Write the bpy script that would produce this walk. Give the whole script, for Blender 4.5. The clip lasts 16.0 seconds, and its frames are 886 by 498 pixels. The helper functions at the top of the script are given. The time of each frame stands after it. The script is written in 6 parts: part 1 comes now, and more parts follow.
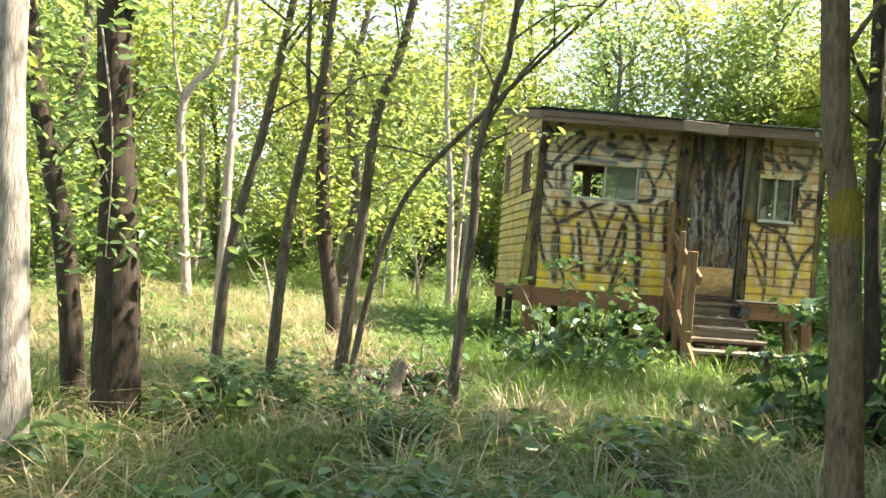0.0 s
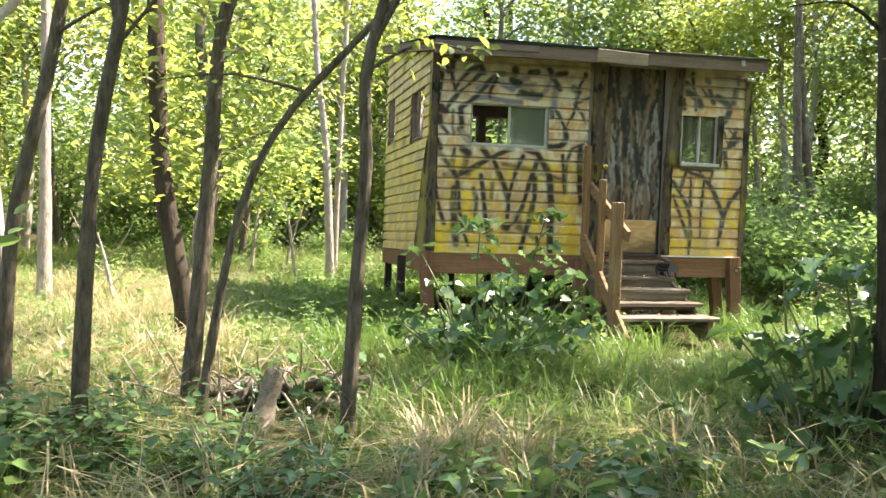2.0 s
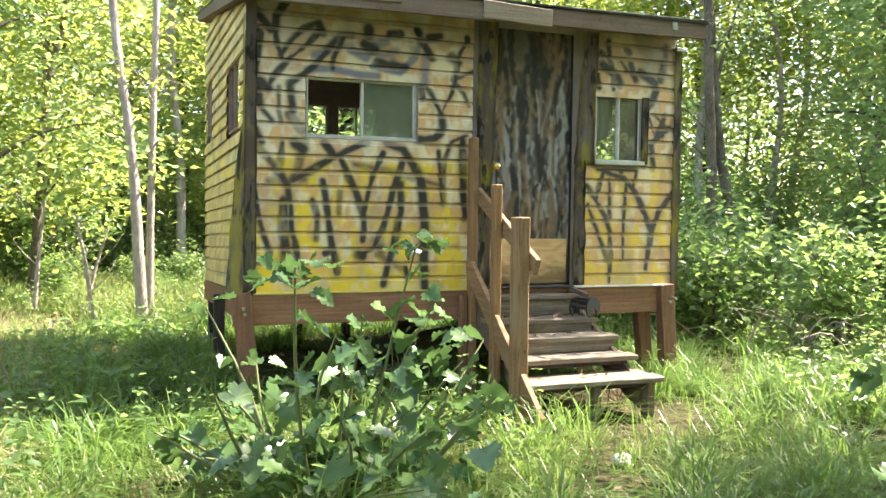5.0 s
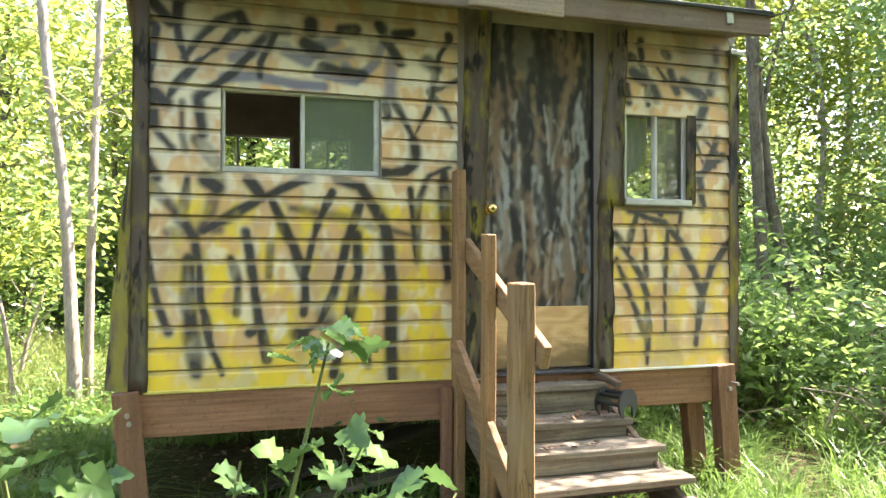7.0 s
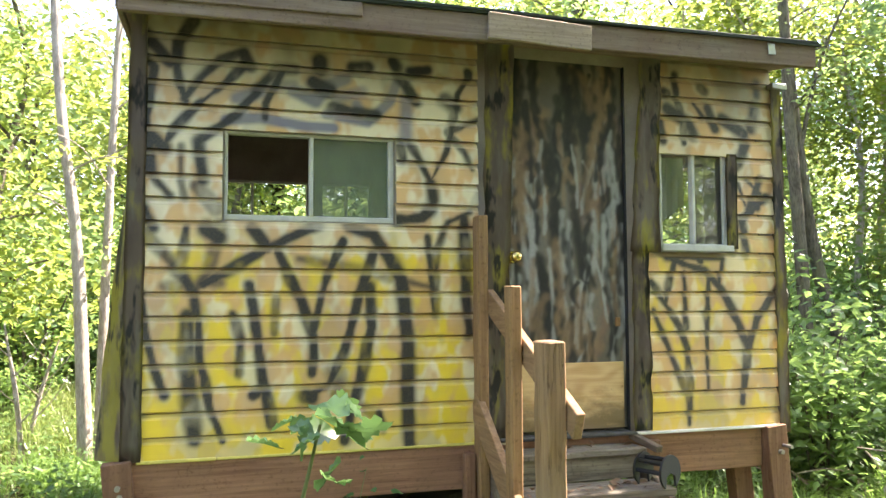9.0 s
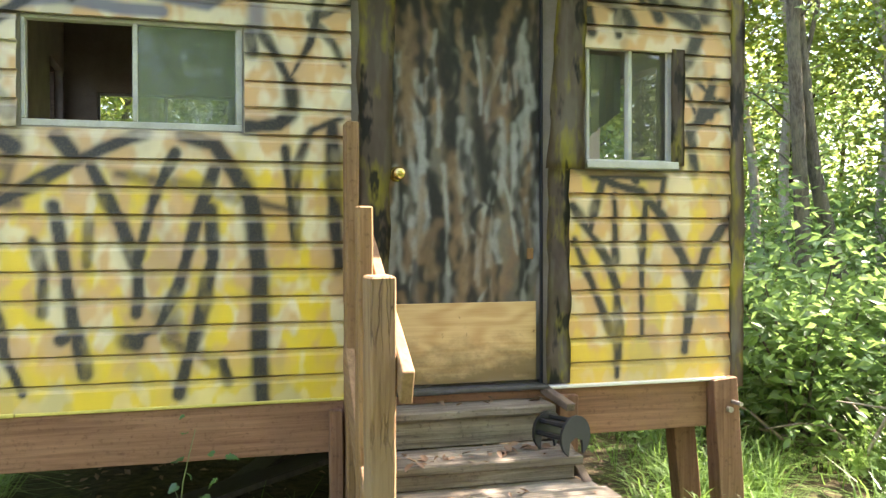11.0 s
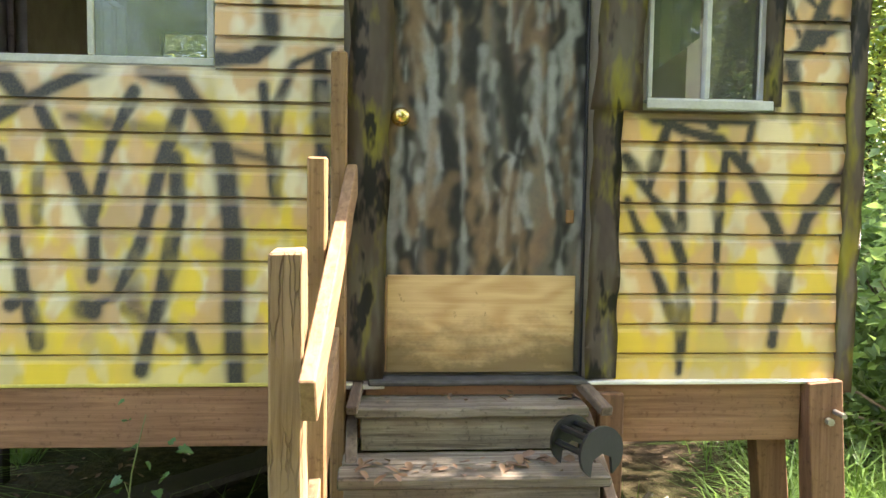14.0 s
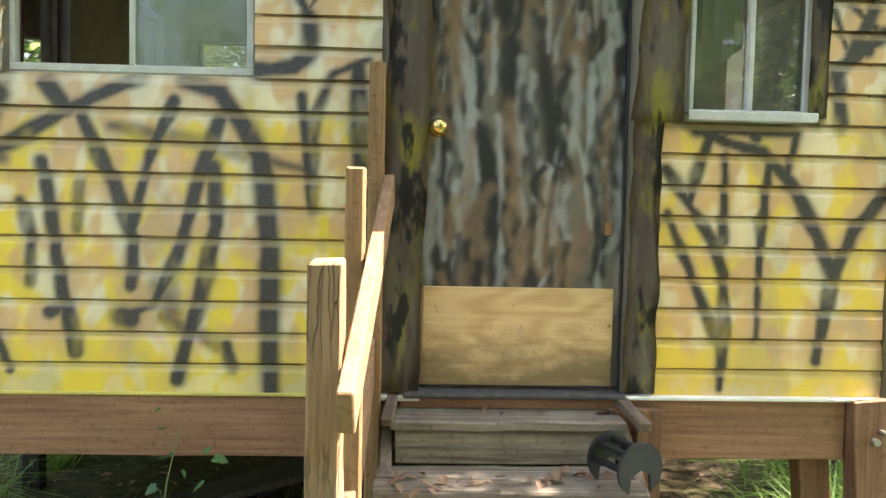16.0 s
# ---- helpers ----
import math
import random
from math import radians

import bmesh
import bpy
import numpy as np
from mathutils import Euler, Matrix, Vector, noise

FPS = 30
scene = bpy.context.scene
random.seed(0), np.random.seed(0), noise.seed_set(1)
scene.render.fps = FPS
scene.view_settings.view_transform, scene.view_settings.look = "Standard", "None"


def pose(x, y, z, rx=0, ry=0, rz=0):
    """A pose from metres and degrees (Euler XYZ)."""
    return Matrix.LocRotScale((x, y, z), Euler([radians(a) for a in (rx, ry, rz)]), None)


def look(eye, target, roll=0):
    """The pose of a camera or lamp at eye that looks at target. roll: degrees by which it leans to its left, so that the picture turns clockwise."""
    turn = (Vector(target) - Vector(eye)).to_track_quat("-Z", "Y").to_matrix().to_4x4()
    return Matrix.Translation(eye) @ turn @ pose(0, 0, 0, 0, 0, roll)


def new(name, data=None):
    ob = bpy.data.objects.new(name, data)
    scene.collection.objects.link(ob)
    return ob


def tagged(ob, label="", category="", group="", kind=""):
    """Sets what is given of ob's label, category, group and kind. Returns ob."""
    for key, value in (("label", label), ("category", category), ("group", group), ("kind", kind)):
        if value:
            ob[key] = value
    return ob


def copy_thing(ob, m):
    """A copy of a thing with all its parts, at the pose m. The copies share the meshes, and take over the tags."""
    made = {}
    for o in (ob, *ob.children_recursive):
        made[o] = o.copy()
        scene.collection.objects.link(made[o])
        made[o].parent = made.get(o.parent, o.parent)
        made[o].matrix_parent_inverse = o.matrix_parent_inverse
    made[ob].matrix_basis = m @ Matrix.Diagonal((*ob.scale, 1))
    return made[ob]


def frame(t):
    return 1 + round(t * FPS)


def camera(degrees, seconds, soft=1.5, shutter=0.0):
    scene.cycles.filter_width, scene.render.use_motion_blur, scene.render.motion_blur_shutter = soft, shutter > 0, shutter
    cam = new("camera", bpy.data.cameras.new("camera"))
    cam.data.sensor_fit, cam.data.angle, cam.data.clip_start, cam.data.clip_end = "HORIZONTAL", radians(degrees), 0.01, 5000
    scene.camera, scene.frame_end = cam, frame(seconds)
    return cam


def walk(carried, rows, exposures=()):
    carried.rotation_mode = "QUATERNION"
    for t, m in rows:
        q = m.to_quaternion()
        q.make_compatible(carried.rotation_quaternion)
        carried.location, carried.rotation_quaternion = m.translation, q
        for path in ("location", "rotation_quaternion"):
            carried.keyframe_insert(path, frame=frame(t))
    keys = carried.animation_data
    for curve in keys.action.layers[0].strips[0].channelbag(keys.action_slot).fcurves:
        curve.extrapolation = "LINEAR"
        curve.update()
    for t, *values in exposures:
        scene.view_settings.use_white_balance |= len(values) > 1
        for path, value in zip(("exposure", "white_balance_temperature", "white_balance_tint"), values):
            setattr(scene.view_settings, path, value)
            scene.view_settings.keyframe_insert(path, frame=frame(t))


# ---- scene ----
cam = camera(55.5, 16.0)
PATH = [
    (0, (-1.913, -10.519, 1.317), (-1.773, -8.524, 1.298), 4.4),
    (0.5, (-1.908, -10.061, 1.324), (-1.722, -8.07, 1.283), 3.8),
    (1, (-1.897, -9.658, 1.381), (-1.552, -7.689, 1.326), 2.9),
    (1.5, (-1.828, -9.223, 1.333), (-1.427, -7.265, 1.266), 2.1),
    (2, (-1.82, -8.757, 1.328), (-1.387, -6.807, 1.226), 1.9),
    (2.5, (-1.718, -8.3, 1.331), (-1.26, -6.357, 1.21), 1.1),
    (3, (-1.574, -7.918, 1.374), (-1.1, -5.981, 1.216), 1.0),
    (3.5, (-1.48, -7.487, 1.373), (-0.893, -5.579, 1.257), 1.8),
    (4, (-1.246, -7.042, 1.371), (-0.599, -5.153, 1.243), 0.9),
    (4.5, (-1.06, -6.601, 1.38), (-0.414, -4.71, 1.277), 0.8),
    (5, (-0.885, -6.184, 1.426), (-0.172, -4.317, 1.346), 0.7),
    (5.2, (-0.779, -6.002, 1.429), (-0.081, -4.129, 1.387), 0.3),
    (7.3, (0.05, -4.436, 1.535), (0.712, -2.549, 1.575), 0.3),
    (7.5, (0.069, -4.366, 1.538), (0.723, -2.477, 1.594), 0.5),
    (8, (0.097, -4.281, 1.558), (0.726, -2.385, 1.659), 0.8),
    (8.5, (0.097, -4.251, 1.595), (0.704, -2.349, 1.713), -0.3),
    (9, (0.161, -4.239, 1.574), (0.767, -2.337, 1.703), -0.3),
    (9.5, (0.425, -4.172, 1.55), (0.975, -2.255, 1.698), -3.7),
    (10, (0.65, -4.074, 1.551), (1.224, -2.162, 1.669), -1.7),
    (10.2, (0.737, -3.993, 1.509), (1.361, -2.095, 1.592), -1.1),
    (12.3, (1.554, -3.254, 1.583), (1.856, -1.279, 1.489), 1.1),
    (12.5, (1.588, -3.203, 1.585), (1.875, -1.226, 1.483), 1.0),
    (13, (1.71, -3.111, 1.586), (1.905, -1.125, 1.464), -0.1),
    (13.5, (1.782, -3.1, 1.586), (1.941, -1.111, 1.454), 0.1),
    (14, (1.814, -3.102, 1.578), (1.98, -1.115, 1.426), 0.8),
    (14.5, (1.814, -3.091, 1.575), (1.962, -1.102, 1.422), 0.6),
    (15, (1.817, -3.09, 1.57), (1.95, -1.101, 1.417), 1.2),
    (15.5, (1.812, -3.079, 1.575), (1.927, -1.089, 1.417), 1.2),
    (16, (1.794, -3.078, 1.577), (1.887, -1.085, 1.45), 1.2),
]
walk(cam, [(t, look(eye, target, roll)) for t, eye, target, roll in PATH], [(0, 2.18, 7350, 20), (2.5, 2.32, 7200, 22), (5, 2.58, 7050, 23), (7.5, 2.85, 7050, 24), (9, 2.78, 7050, 24), (10, 2.98, 7150, 24), (12, 2.95, 7200, 24), (16, 2.88, 7200, 24)])

# ---------------------------------------------------------------- world, sun, exposure
SUN_TO = Vector((0.86, 0.11, 1.15)).normalized()
world = bpy.data.worlds.new("world")
scene.world = world
world.use_nodes = True
wn = world.node_tree
sky = wn.nodes.new("ShaderNodeTexSky")
sky.sky_type = "NISHITA"
sky.sun_disc = False
sky.sun_elevation = math.asin(SUN_TO.z)
sky.sun_rotation = math.atan2(SUN_TO.x, SUN_TO.y)
wn.links.new(sky.outputs[0], wn.nodes["Background"].inputs[0])
wn.nodes["Background"].inputs[1].default_value = 0.15
sun_data = bpy.data.lights.new("sun", "SUN")
sun_data.energy, sun_data.angle, sun_data.color = 5.0, radians(0.53), (1.0, 0.95, 0.86)
sun = new("sun", sun_data)
sun.matrix_world = look(SUN_TO * 30, (0, 0, 0))


# ---------------------------------------------------------------- materials
class Nodes:
    """Short hand for building a node material."""

    def __init__(self, name):
        self.mat = bpy.data.materials.new(name)
        self.mat.use_nodes = True
        self.tree = self.mat.node_tree
        self.bsdf = self.tree.nodes["Principled BSDF"]
        self.out = self.tree.nodes["Material Output"]
        self.coord = self.add("ShaderNodeTexCoord").outputs["Object"]

    def add(self, kind, **inputs):
        node = self.tree.nodes.new(kind)
        for key, value in inputs.items():
            self.put(node.inputs[key.replace("_", " ")], value)
        return node

    def put(self, socket, value):
        if isinstance(value, bpy.types.NodeSocket):
            self.tree.links.new(value, socket)
        else:
            socket.default_value = value

    def mapped(self, scale=(1, 1, 1), offset=None):
        node = self.add("ShaderNodeMapping", Vector=self.coord, Scale=scale)
        if offset is not None:
            self.put(node.inputs["Location"], offset)
        return node.outputs[0]

    def noise(self, scale, detail=4.0, vector=None, rough=0.6, distortion=0.0):
        node = self.add("ShaderNodeTexNoise", Scale=scale, Detail=detail, Roughness=rough, Distortion=distortion,
                        Vector=self.coord if vector is None else vector)
        return node.outputs[0]

    def ramp(self, fac, *stops):
        node = self.add("ShaderNodeValToRGB", Fac=fac)
        band = node.color_ramp
        while len(band.elements) < len(stops):
            band.elements.new(0.5)
        for element, (place, colour) in zip(band.elements, stops):
            element.position = place
            element.color = (*colour, 1) if isinstance(colour, tuple) else (colour, colour, colour, 1)
        return node.outputs[0]

    def mix(self, fac, a, b, blend="MIX"):
        node = self.tree.nodes.new("ShaderNodeMixRGB")
        node.blend_type = blend
        for socket, value in zip(node.inputs, (fac, a, b)):
            if isinstance(value, tuple) and len(value) == 3:
                value = (*value, 1)
            self.put(socket, value)
        return node.outputs[0]

    def math(self, op, a, b=0.0):
        node = self.tree.nodes.new("ShaderNodeMath")
        node.operation = op
        self.put(node.inputs[0], a)
        self.put(node.inputs[1], b)
        return node.outputs[0]

    def bump(self, height, strength=0.4, distance=0.01):
        node = self.add("ShaderNodeBump", Height=height, Strength=strength, Distance=distance)
        self.put(self.bsdf.inputs["Normal"], node.outputs[0])

    def set(self, colour=None, rough=None, metal=None, spec=None):
        for key, value in (("Base Color", colour), ("Roughness", rough), ("Metallic", metal), ("Specular IOR Level", spec)):
            if value is not None:
                if isinstance(value, tuple) and len(value) == 3:
                    value = (*value, 1)
                self.put(self.bsdf.inputs[key], value)
        return self.mat


def wood(name, dark, light, axis, rough=0.8, stain=None, amount=0.5, grain=1.0):
    """Board wood with its grain along one axis, knots and dirt."""
    n = Nodes(name)
    stretch = [42.0, 42.0, 42.0]
    stretch[axis] = 1.5
    shift = n.add("ShaderNodeObjectInfo").outputs["Random"]
    offset = n.math("MULTIPLY", shift, 37.0)
    vec = n.add("ShaderNodeCombineXYZ", X=offset, Y=offset, Z=offset).outputs[0]
    v = n.mapped(tuple(stretch), vec)
    fine = n.noise(1.0, 6, v, 0.7, 0.6)
    colour = n.ramp(fine, (0.34, dark), (0.66, light))
    big = n.noise(3.0, 3, n.mapped((1, 1, 1), vec))
    colour = n.mix(n.ramp(big, (0.35, 0.0), (0.7, amount)), colour, stain or dark)
    speck = n.noise(48.0, 4, n.mapped((1, 1, 1), vec), 0.7)
    colour = n.mix(n.ramp(speck, (0.56, 0.0), (0.70, 0.55)), colour, tuple(c * 0.45 for c in dark))
    tone = n.add("ShaderNodeHueSaturation", Color=colour, Value=n.math("ADD", n.math("MULTIPLY", shift, 0.3), 0.85)).outputs[0]
    n.bump(fine, 0.5 * grain, 0.004)
    return n.set(tone, rough, spec=0.25)


def leafy(name, shades, through_colour, gloss=0.45, translucent=0.45, autumn=None):
    """Leaves that differ one from another, and let light through."""
    n = Nodes(name)
    island = n.add("ShaderNodeNewGeometry").outputs["Random Per Island"]
    step = 1.0 / max(1, len(shades) - 1)
    colour = n.ramp(island, *[(i * step, s) for i, s in enumerate(shades)])
    patch = n.noise(0.7, 2)
    colour = n.mix(n.ramp(patch, (0.35, 0.0), (0.7, 0.5)), colour, shades[-1])
    n.set(colour, gloss, spec=0.4)
    trans = n.add("ShaderNodeBsdfTranslucent", Color=n.mix(0.75, colour, through_colour))
    mixer = n.add("ShaderNodeMixShader", Fac=translucent)
    n.tree.links.new(n.bsdf.outputs[0], mixer.inputs[1])
    n.tree.links.new(trans.outputs[0], mixer.inputs[2])
    n.tree.links.new(mixer.outputs[0], n.out.inputs[0])
    return n.mat


def bark(name, dark, light, scale=1.0, moss=None):
    n = Nodes(name)
    ridges = n.noise(1.0, 6, n.mapped((46 * scale, 46 * scale, 9 * scale)), 0.75, 0.35)
    plates = n.noise(1.0, 3, n.mapped((16 * scale, 16 * scale, 6 * scale)), 0.6, 0.5)
    colour = n.ramp(n.math("ADD", n.math("MULTIPLY", ridges, 0.65), n.math("MULTIPLY", plates, 0.35)), (0.36, dark), (0.64, light))
    blot = n.noise(2.2, 4)
    colour = n.mix(n.ramp(blot, (0.5, 0.0), (0.68, 0.6)), colour, moss or light)
    n.bump(ridges, 1.0, 0.03)
    return n.set(colour, 0.9, spec=0.15)


def blaze_paint():
    """Old yellow paint on bark, worn through and thinning out towards its ragged ends."""
    n = Nodes("worn_yellow_blaze")
    ridges = n.noise(1.0, 6, n.mapped((60, 60, 12)), 0.75, 0.35)
    colour = n.ramp(ridges, (0.36, (0.10, 0.074, 0.045)), (0.64, (0.33, 0.26, 0.165)))
    height = n.add("ShaderNodeSeparateXYZ", Vector=n.coord).outputs["Z"]
    reach = n.math("MULTIPLY", n.math("ABSOLUTE", n.math("SUBTRACT", height, 1.63)), 5.5)
    cover = n.math("SUBTRACT", n.math("ADD", n.noise(14.0, 4), 0.45), reach)
    colour = n.mix(n.ramp(cover, (0.05, 0.0), (0.55, 0.8)), colour, n.ramp(ridges, (0.3, (0.22, 0.17, 0.02)), (0.7, (0.42, 0.34, 0.04))))
    n.bump(ridges, 1.0, 0.03)
    return n.set(colour, 0.9, spec=0.15)


def plain(name, colour, rough, spread=0.25, scale=6.0, metal=0.0, bump=0.15, spec=0.4):
    """A single-coloured surface with soft dirt and fine relief."""
    n = Nodes(name)
    dirt = n.noise(scale, 5)
    low = tuple(c * (1 - spread) for c in colour)
    high = tuple(min(1, c * (1 + spread * 0.6)) for c in colour)
    fine = n.noise(scale * 14, 3)
    tint = n.mix(0.25, n.ramp(dirt, (0.3, low), (0.7, high)), n.ramp(fine, (0.3, low), (0.7, high)))
    n.bump(fine, bump, 0.003)
    return n.set(tint, rough, metal, spec)


def siding_paint():
    """Cream vinyl sprayed with yellow, tan, violet and black: the amounts are painted on the boards."""
    n = Nodes("sprayed_vinyl")
    first = n.add("ShaderNodeAttribute")
    first.attribute_name = "spray_dark"
    second = n.add("ShaderNodeAttribute")
    second.attribute_name = "spray_warm"
    dark, violet, grey = n.add("ShaderNodeSeparateColor", Color=first.outputs["Color"]).outputs[:3]
    yellow, tan, haze = n.add("ShaderNodeSeparateColor", Color=second.outputs["Color"]).outputs[:3]
    speck = n.noise(160.0, 2)
    streak = n.noise(1.0, 4, n.mapped((9, 9, 4.0)))
    colour = n.mix(n.ramp(streak, (0.35, 0.0), (0.7, 0.5)), (0.74, 0.665, 0.475), (0.62, 0.53, 0.34))
    colour = n.mix(yellow, colour, n.mix(streak, (0.80, 0.565, 0.010), (0.68, 0.475, 0.018)))
    colour = n.mix(tan, colour, n.mix(streak, (0.58, 0.31, 0.11), (0.64, 0.39, 0.17)))
    colour = n.mix(violet, colour, (0.16, 0.16, 0.22))
    colour = n.mix(grey, colour, (0.22, 0.21, 0.18))
    colour = n.mix(n.math("MULTIPLY", haze, 0.72), colour, (0.25, 0.235, 0.165))
    black = n.math("MULTIPLY", dark, n.ramp(speck, (0.3, 0.93), (0.6, 1.0)))
    colour = n.mix(black, colour, (0.020, 0.020, 0.020))
    n.bump(n.noise(40.0, 3, n.mapped((0.2, 1, 4))), 0.12, 0.003)
    return n.set(colour, n.ramp(streak, (0.3, 0.30), (0.7, 0.42)), spec=0.5)


def door_paint():
    """Bark pattern of short upright dabs from spray cans: the colours are painted on the door's face."""
    n = Nodes("sprayed_bark_door")
    paint = n.add("ShaderNodeAttribute")
    paint.attribute_name = "door_spray"
    mottle = n.noise(55.0, 3)
    colour = n.mix(n.ramp(mottle, (0.4, 0.0), (0.75, 0.18)), paint.outputs["Color"], (0.05, 0.046, 0.04))
    n.bump(n.noise(60.0, 3), 0.1, 0.003)
    return n.set(colour, 0.5, spec=0.35)


def checked_wood():
    """An old post: brown weathered wood with deep crooked drying cracks and grubs' furrows."""
    n = Nodes("cracked_rail_post")
    fine = n.noise(1.0, 6, n.mapped((30, 30, 1.8)), 0.7, 0.6)
    colour = n.ramp(fine, (0.25, (0.17, 0.090, 0.042)), (0.75, (0.42, 0.265, 0.14)))
    grey = n.noise(2.6, 4)
    colour = n.mix(n.ramp(grey, (0.45, 0.0), (0.68, 0.55)), colour, (0.27, 0.20, 0.13))
    bend = n.add("ShaderNodeVectorMath", Vector=n.mapped((52, 52, 2.6)))
    bend.operation = "ADD"
    n.put(bend.inputs[1], n.add("ShaderNodeTexNoise", Scale=9.0, Detail=2.0, Vector=n.coord).outputs["Color"])
    cell = n.tree.nodes.new("ShaderNodeTexVoronoi")
    cell.feature = "DISTANCE_TO_EDGE"
    n.put(cell.inputs["Vector"], bend.outputs[0])
    n.put(cell.inputs["Scale"], 1.0)
    patch = n.ramp(n.noise(3.4, 2), (0.45, 0.0), (0.58, 1.0))
    crack = n.math("MULTIPLY", n.ramp(cell.outputs["Distance"], (0.015, 1.0), (0.05, 0.0)), patch)
    colour = n.mix(n.math("MULTIPLY", crack, 0.6), colour, (0.075, 0.042, 0.022))
    n.bump(n.math("SUBTRACT", fine, n.math("MULTIPLY", crack, 1.5)), 0.9, 0.006)
    return n.set(colour, 0.82, spec=0.2)


def plywood():
    """Sheet plywood: wide wavy grain figure, damp stains and dark scuffs."""
    n = Nodes("stained_plywood")
    bend = n.noise(1.0, 2, n.mapped((1.1, 1.1, 3.2)))
    figure = n.add("ShaderNodeMath", Value=n.math("MULTIPLY", bend, 70.0))
    figure.operation = "SINE"
    line = n.noise(1.0, 5, n.mapped((2.5, 2.5, 70)))
    colour = n.ramp(n.math("ADD", n.math("MULTIPLY", figure.outputs[0], 0.16), line), (0.25, (0.47, 0.29, 0.125)), (0.75, (0.62, 0.43, 0.215)))
    height = n.add("ShaderNodeSeparateXYZ", Vector=n.coord).outputs["Z"]
    splash = n.math("ADD", n.noise(1.0, 5, n.mapped((5, 5, 8), (4, 1, 2)), 0.7), n.math("MULTIPLY", n.math("SUBTRACT", 1.08, height), 1.9))
    colour = n.mix(n.ramp(splash, (0.46, 0.0), (0.82, 0.8)), colour, (0.13, 0.095, 0.045))
    scuff = n.noise(1.0, 4, n.mapped((22, 22, 16), (9, 4, 7)), 0.7)
    colour = n.mix(n.ramp(scuff, (0.64, 0.0), (0.72, 0.8)), colour, (0.07, 0.045, 0.022))
    n.bump(line, 0.3, 0.003)
    return n.set(colour, 0.75, spec=0.25)


def flashing_paint(name, bare):
    """Dented brown sheet metal with yellow, grey and black sprayed over it."""
    n = Nodes(name)
    v = n.mapped((7, 7, 1.4))
    a = n.noise(1.0, 3, v)
    b = n.noise(1.0, 3, n.mapped((10, 10, 1.8), (5, 3, 9)))
    c = n.noise(1.0, 3, n.mapped((12, 12, 3.6), (15, 1, 4)))
    colour = n.ramp(a, (0.3, (0.105, 0.078, 0.064)), (0.7, (0.20, 0.155, 0.122)))
    colour = n.mix(n.ramp(b, (0.52, 0.0), (0.62, 0.7)), colour, (0.22, 0.20, 0.15))
    colour = n.mix(n.ramp(c, (bare - 0.06, 0.0), (bare + 0.12, 0.75)), colour, (0.40, 0.36, 0.035))
    colour = n.mix(n.ramp(n.noise(1.0, 3, n.mapped((13, 13, 4.0), (2, 8, 21))), (0.55, 0.0), (0.63, 0.95)), colour, (0.02, 0.02, 0.022))
    n.bump(n.noise(5.0, 3, n.mapped((1, 1, 0.6))), 0.5, 0.03)
    return n.set(colour, 0.45, spec=0.5)


def glass(name, tint, rough, amount):
    """A dirty window pane: clear glass under a tinted film, dust in most panes."""
    n = Nodes(name)
    n.set(tint, 0.7)
    clear = n.add("ShaderNodeBsdfTransparent")
    gloss = n.add("ShaderNodeBsdfGlossy", Roughness=rough)
    fres = n.add("ShaderNodeFresnel", IOR=1.5)
    haze = n.noise(5.0, 4, n.mapped((1, 1, 0.5)))
    film = n.add("ShaderNodeMixShader", Fac=n.ramp(haze, (0.3, amount * 0.6), (0.75, amount)))
    n.tree.links.new(clear.outputs[0], film.inputs[1])
    n.tree.links.new(n.bsdf.outputs[0], film.inputs[2])
    top = n.add("ShaderNodeMixShader", Fac=fres.outputs[0])
    n.tree.links.new(film.outputs[0], top.inputs[1])
    n.tree.links.new(gloss.outputs[0], top.inputs[2])
    n.tree.links.new(top.outputs[0], n.out.inputs[0])
    return n.mat


def ground_soil():
    n = Nodes("forest_soil")
    a = n.noise(0.8, 5)
    b = n.noise(14.0, 5)
    colour = n.ramp(b, (0.3, (0.03, 0.022, 0.014)), (0.7, (0.105, 0.078, 0.048)))
    colour = n.mix(n.ramp(a, (0.4, 0.0), (0.6, 0.75)), colour, n.ramp(b, (0.3, (0.02, 0.032, 0.009)), (0.7, (0.065, 0.075, 0.024))))
    n.bump(b, 0.8, 0.05)
    return n.set(colour, 0.95, spec=0.1)


SIDING = siding_paint()
DOOR = door_paint()
FLASHING = flashing_paint("sprayed_brown_flashing", 0.56)
FLASHING_YELLOW = flashing_paint("sprayed_yellow_flashing", 0.44)
SOIL = ground_soil()
STAINED_X = wood("red_stained_wood", (0.17, 0.080, 0.044), (0.33, 0.172, 0.098), 0, stain=(0.17, 0.10, 0.062))
STAINED_Z = wood("red_stained_post", (0.14, 0.068, 0.038), (0.27, 0.140, 0.080), 2, stain=(0.15, 0.085, 0.052))
RAIL_Z = wood("brown_rail_post", (0.18, 0.095, 0.042), (0.34, 0.20, 0.092), 2, stain=(0.19, 0.12, 0.065), amount=0.45)
RAIL_END = checked_wood()
RAIL_Y = wood("brown_rail", (0.20, 0.108, 0.052), (0.38, 0.23, 0.12), 1, stain=(0.28, 0.19, 0.11), amount=0.4)
WEATHERED_X = wood("weathered_tread_wood", (0.10, 0.085, 0.062), (0.34, 0.305, 0.235), 0, stain=(0.12, 0.09, 0.062), amount=0.75, grain=1.6)
WEATHERED_Y = wood("weathered_stringer_wood", (0.10, 0.075, 0.055), (0.22, 0.17, 0.12), 1, stain=(0.10, 0.07, 0.05), amount=0.6)
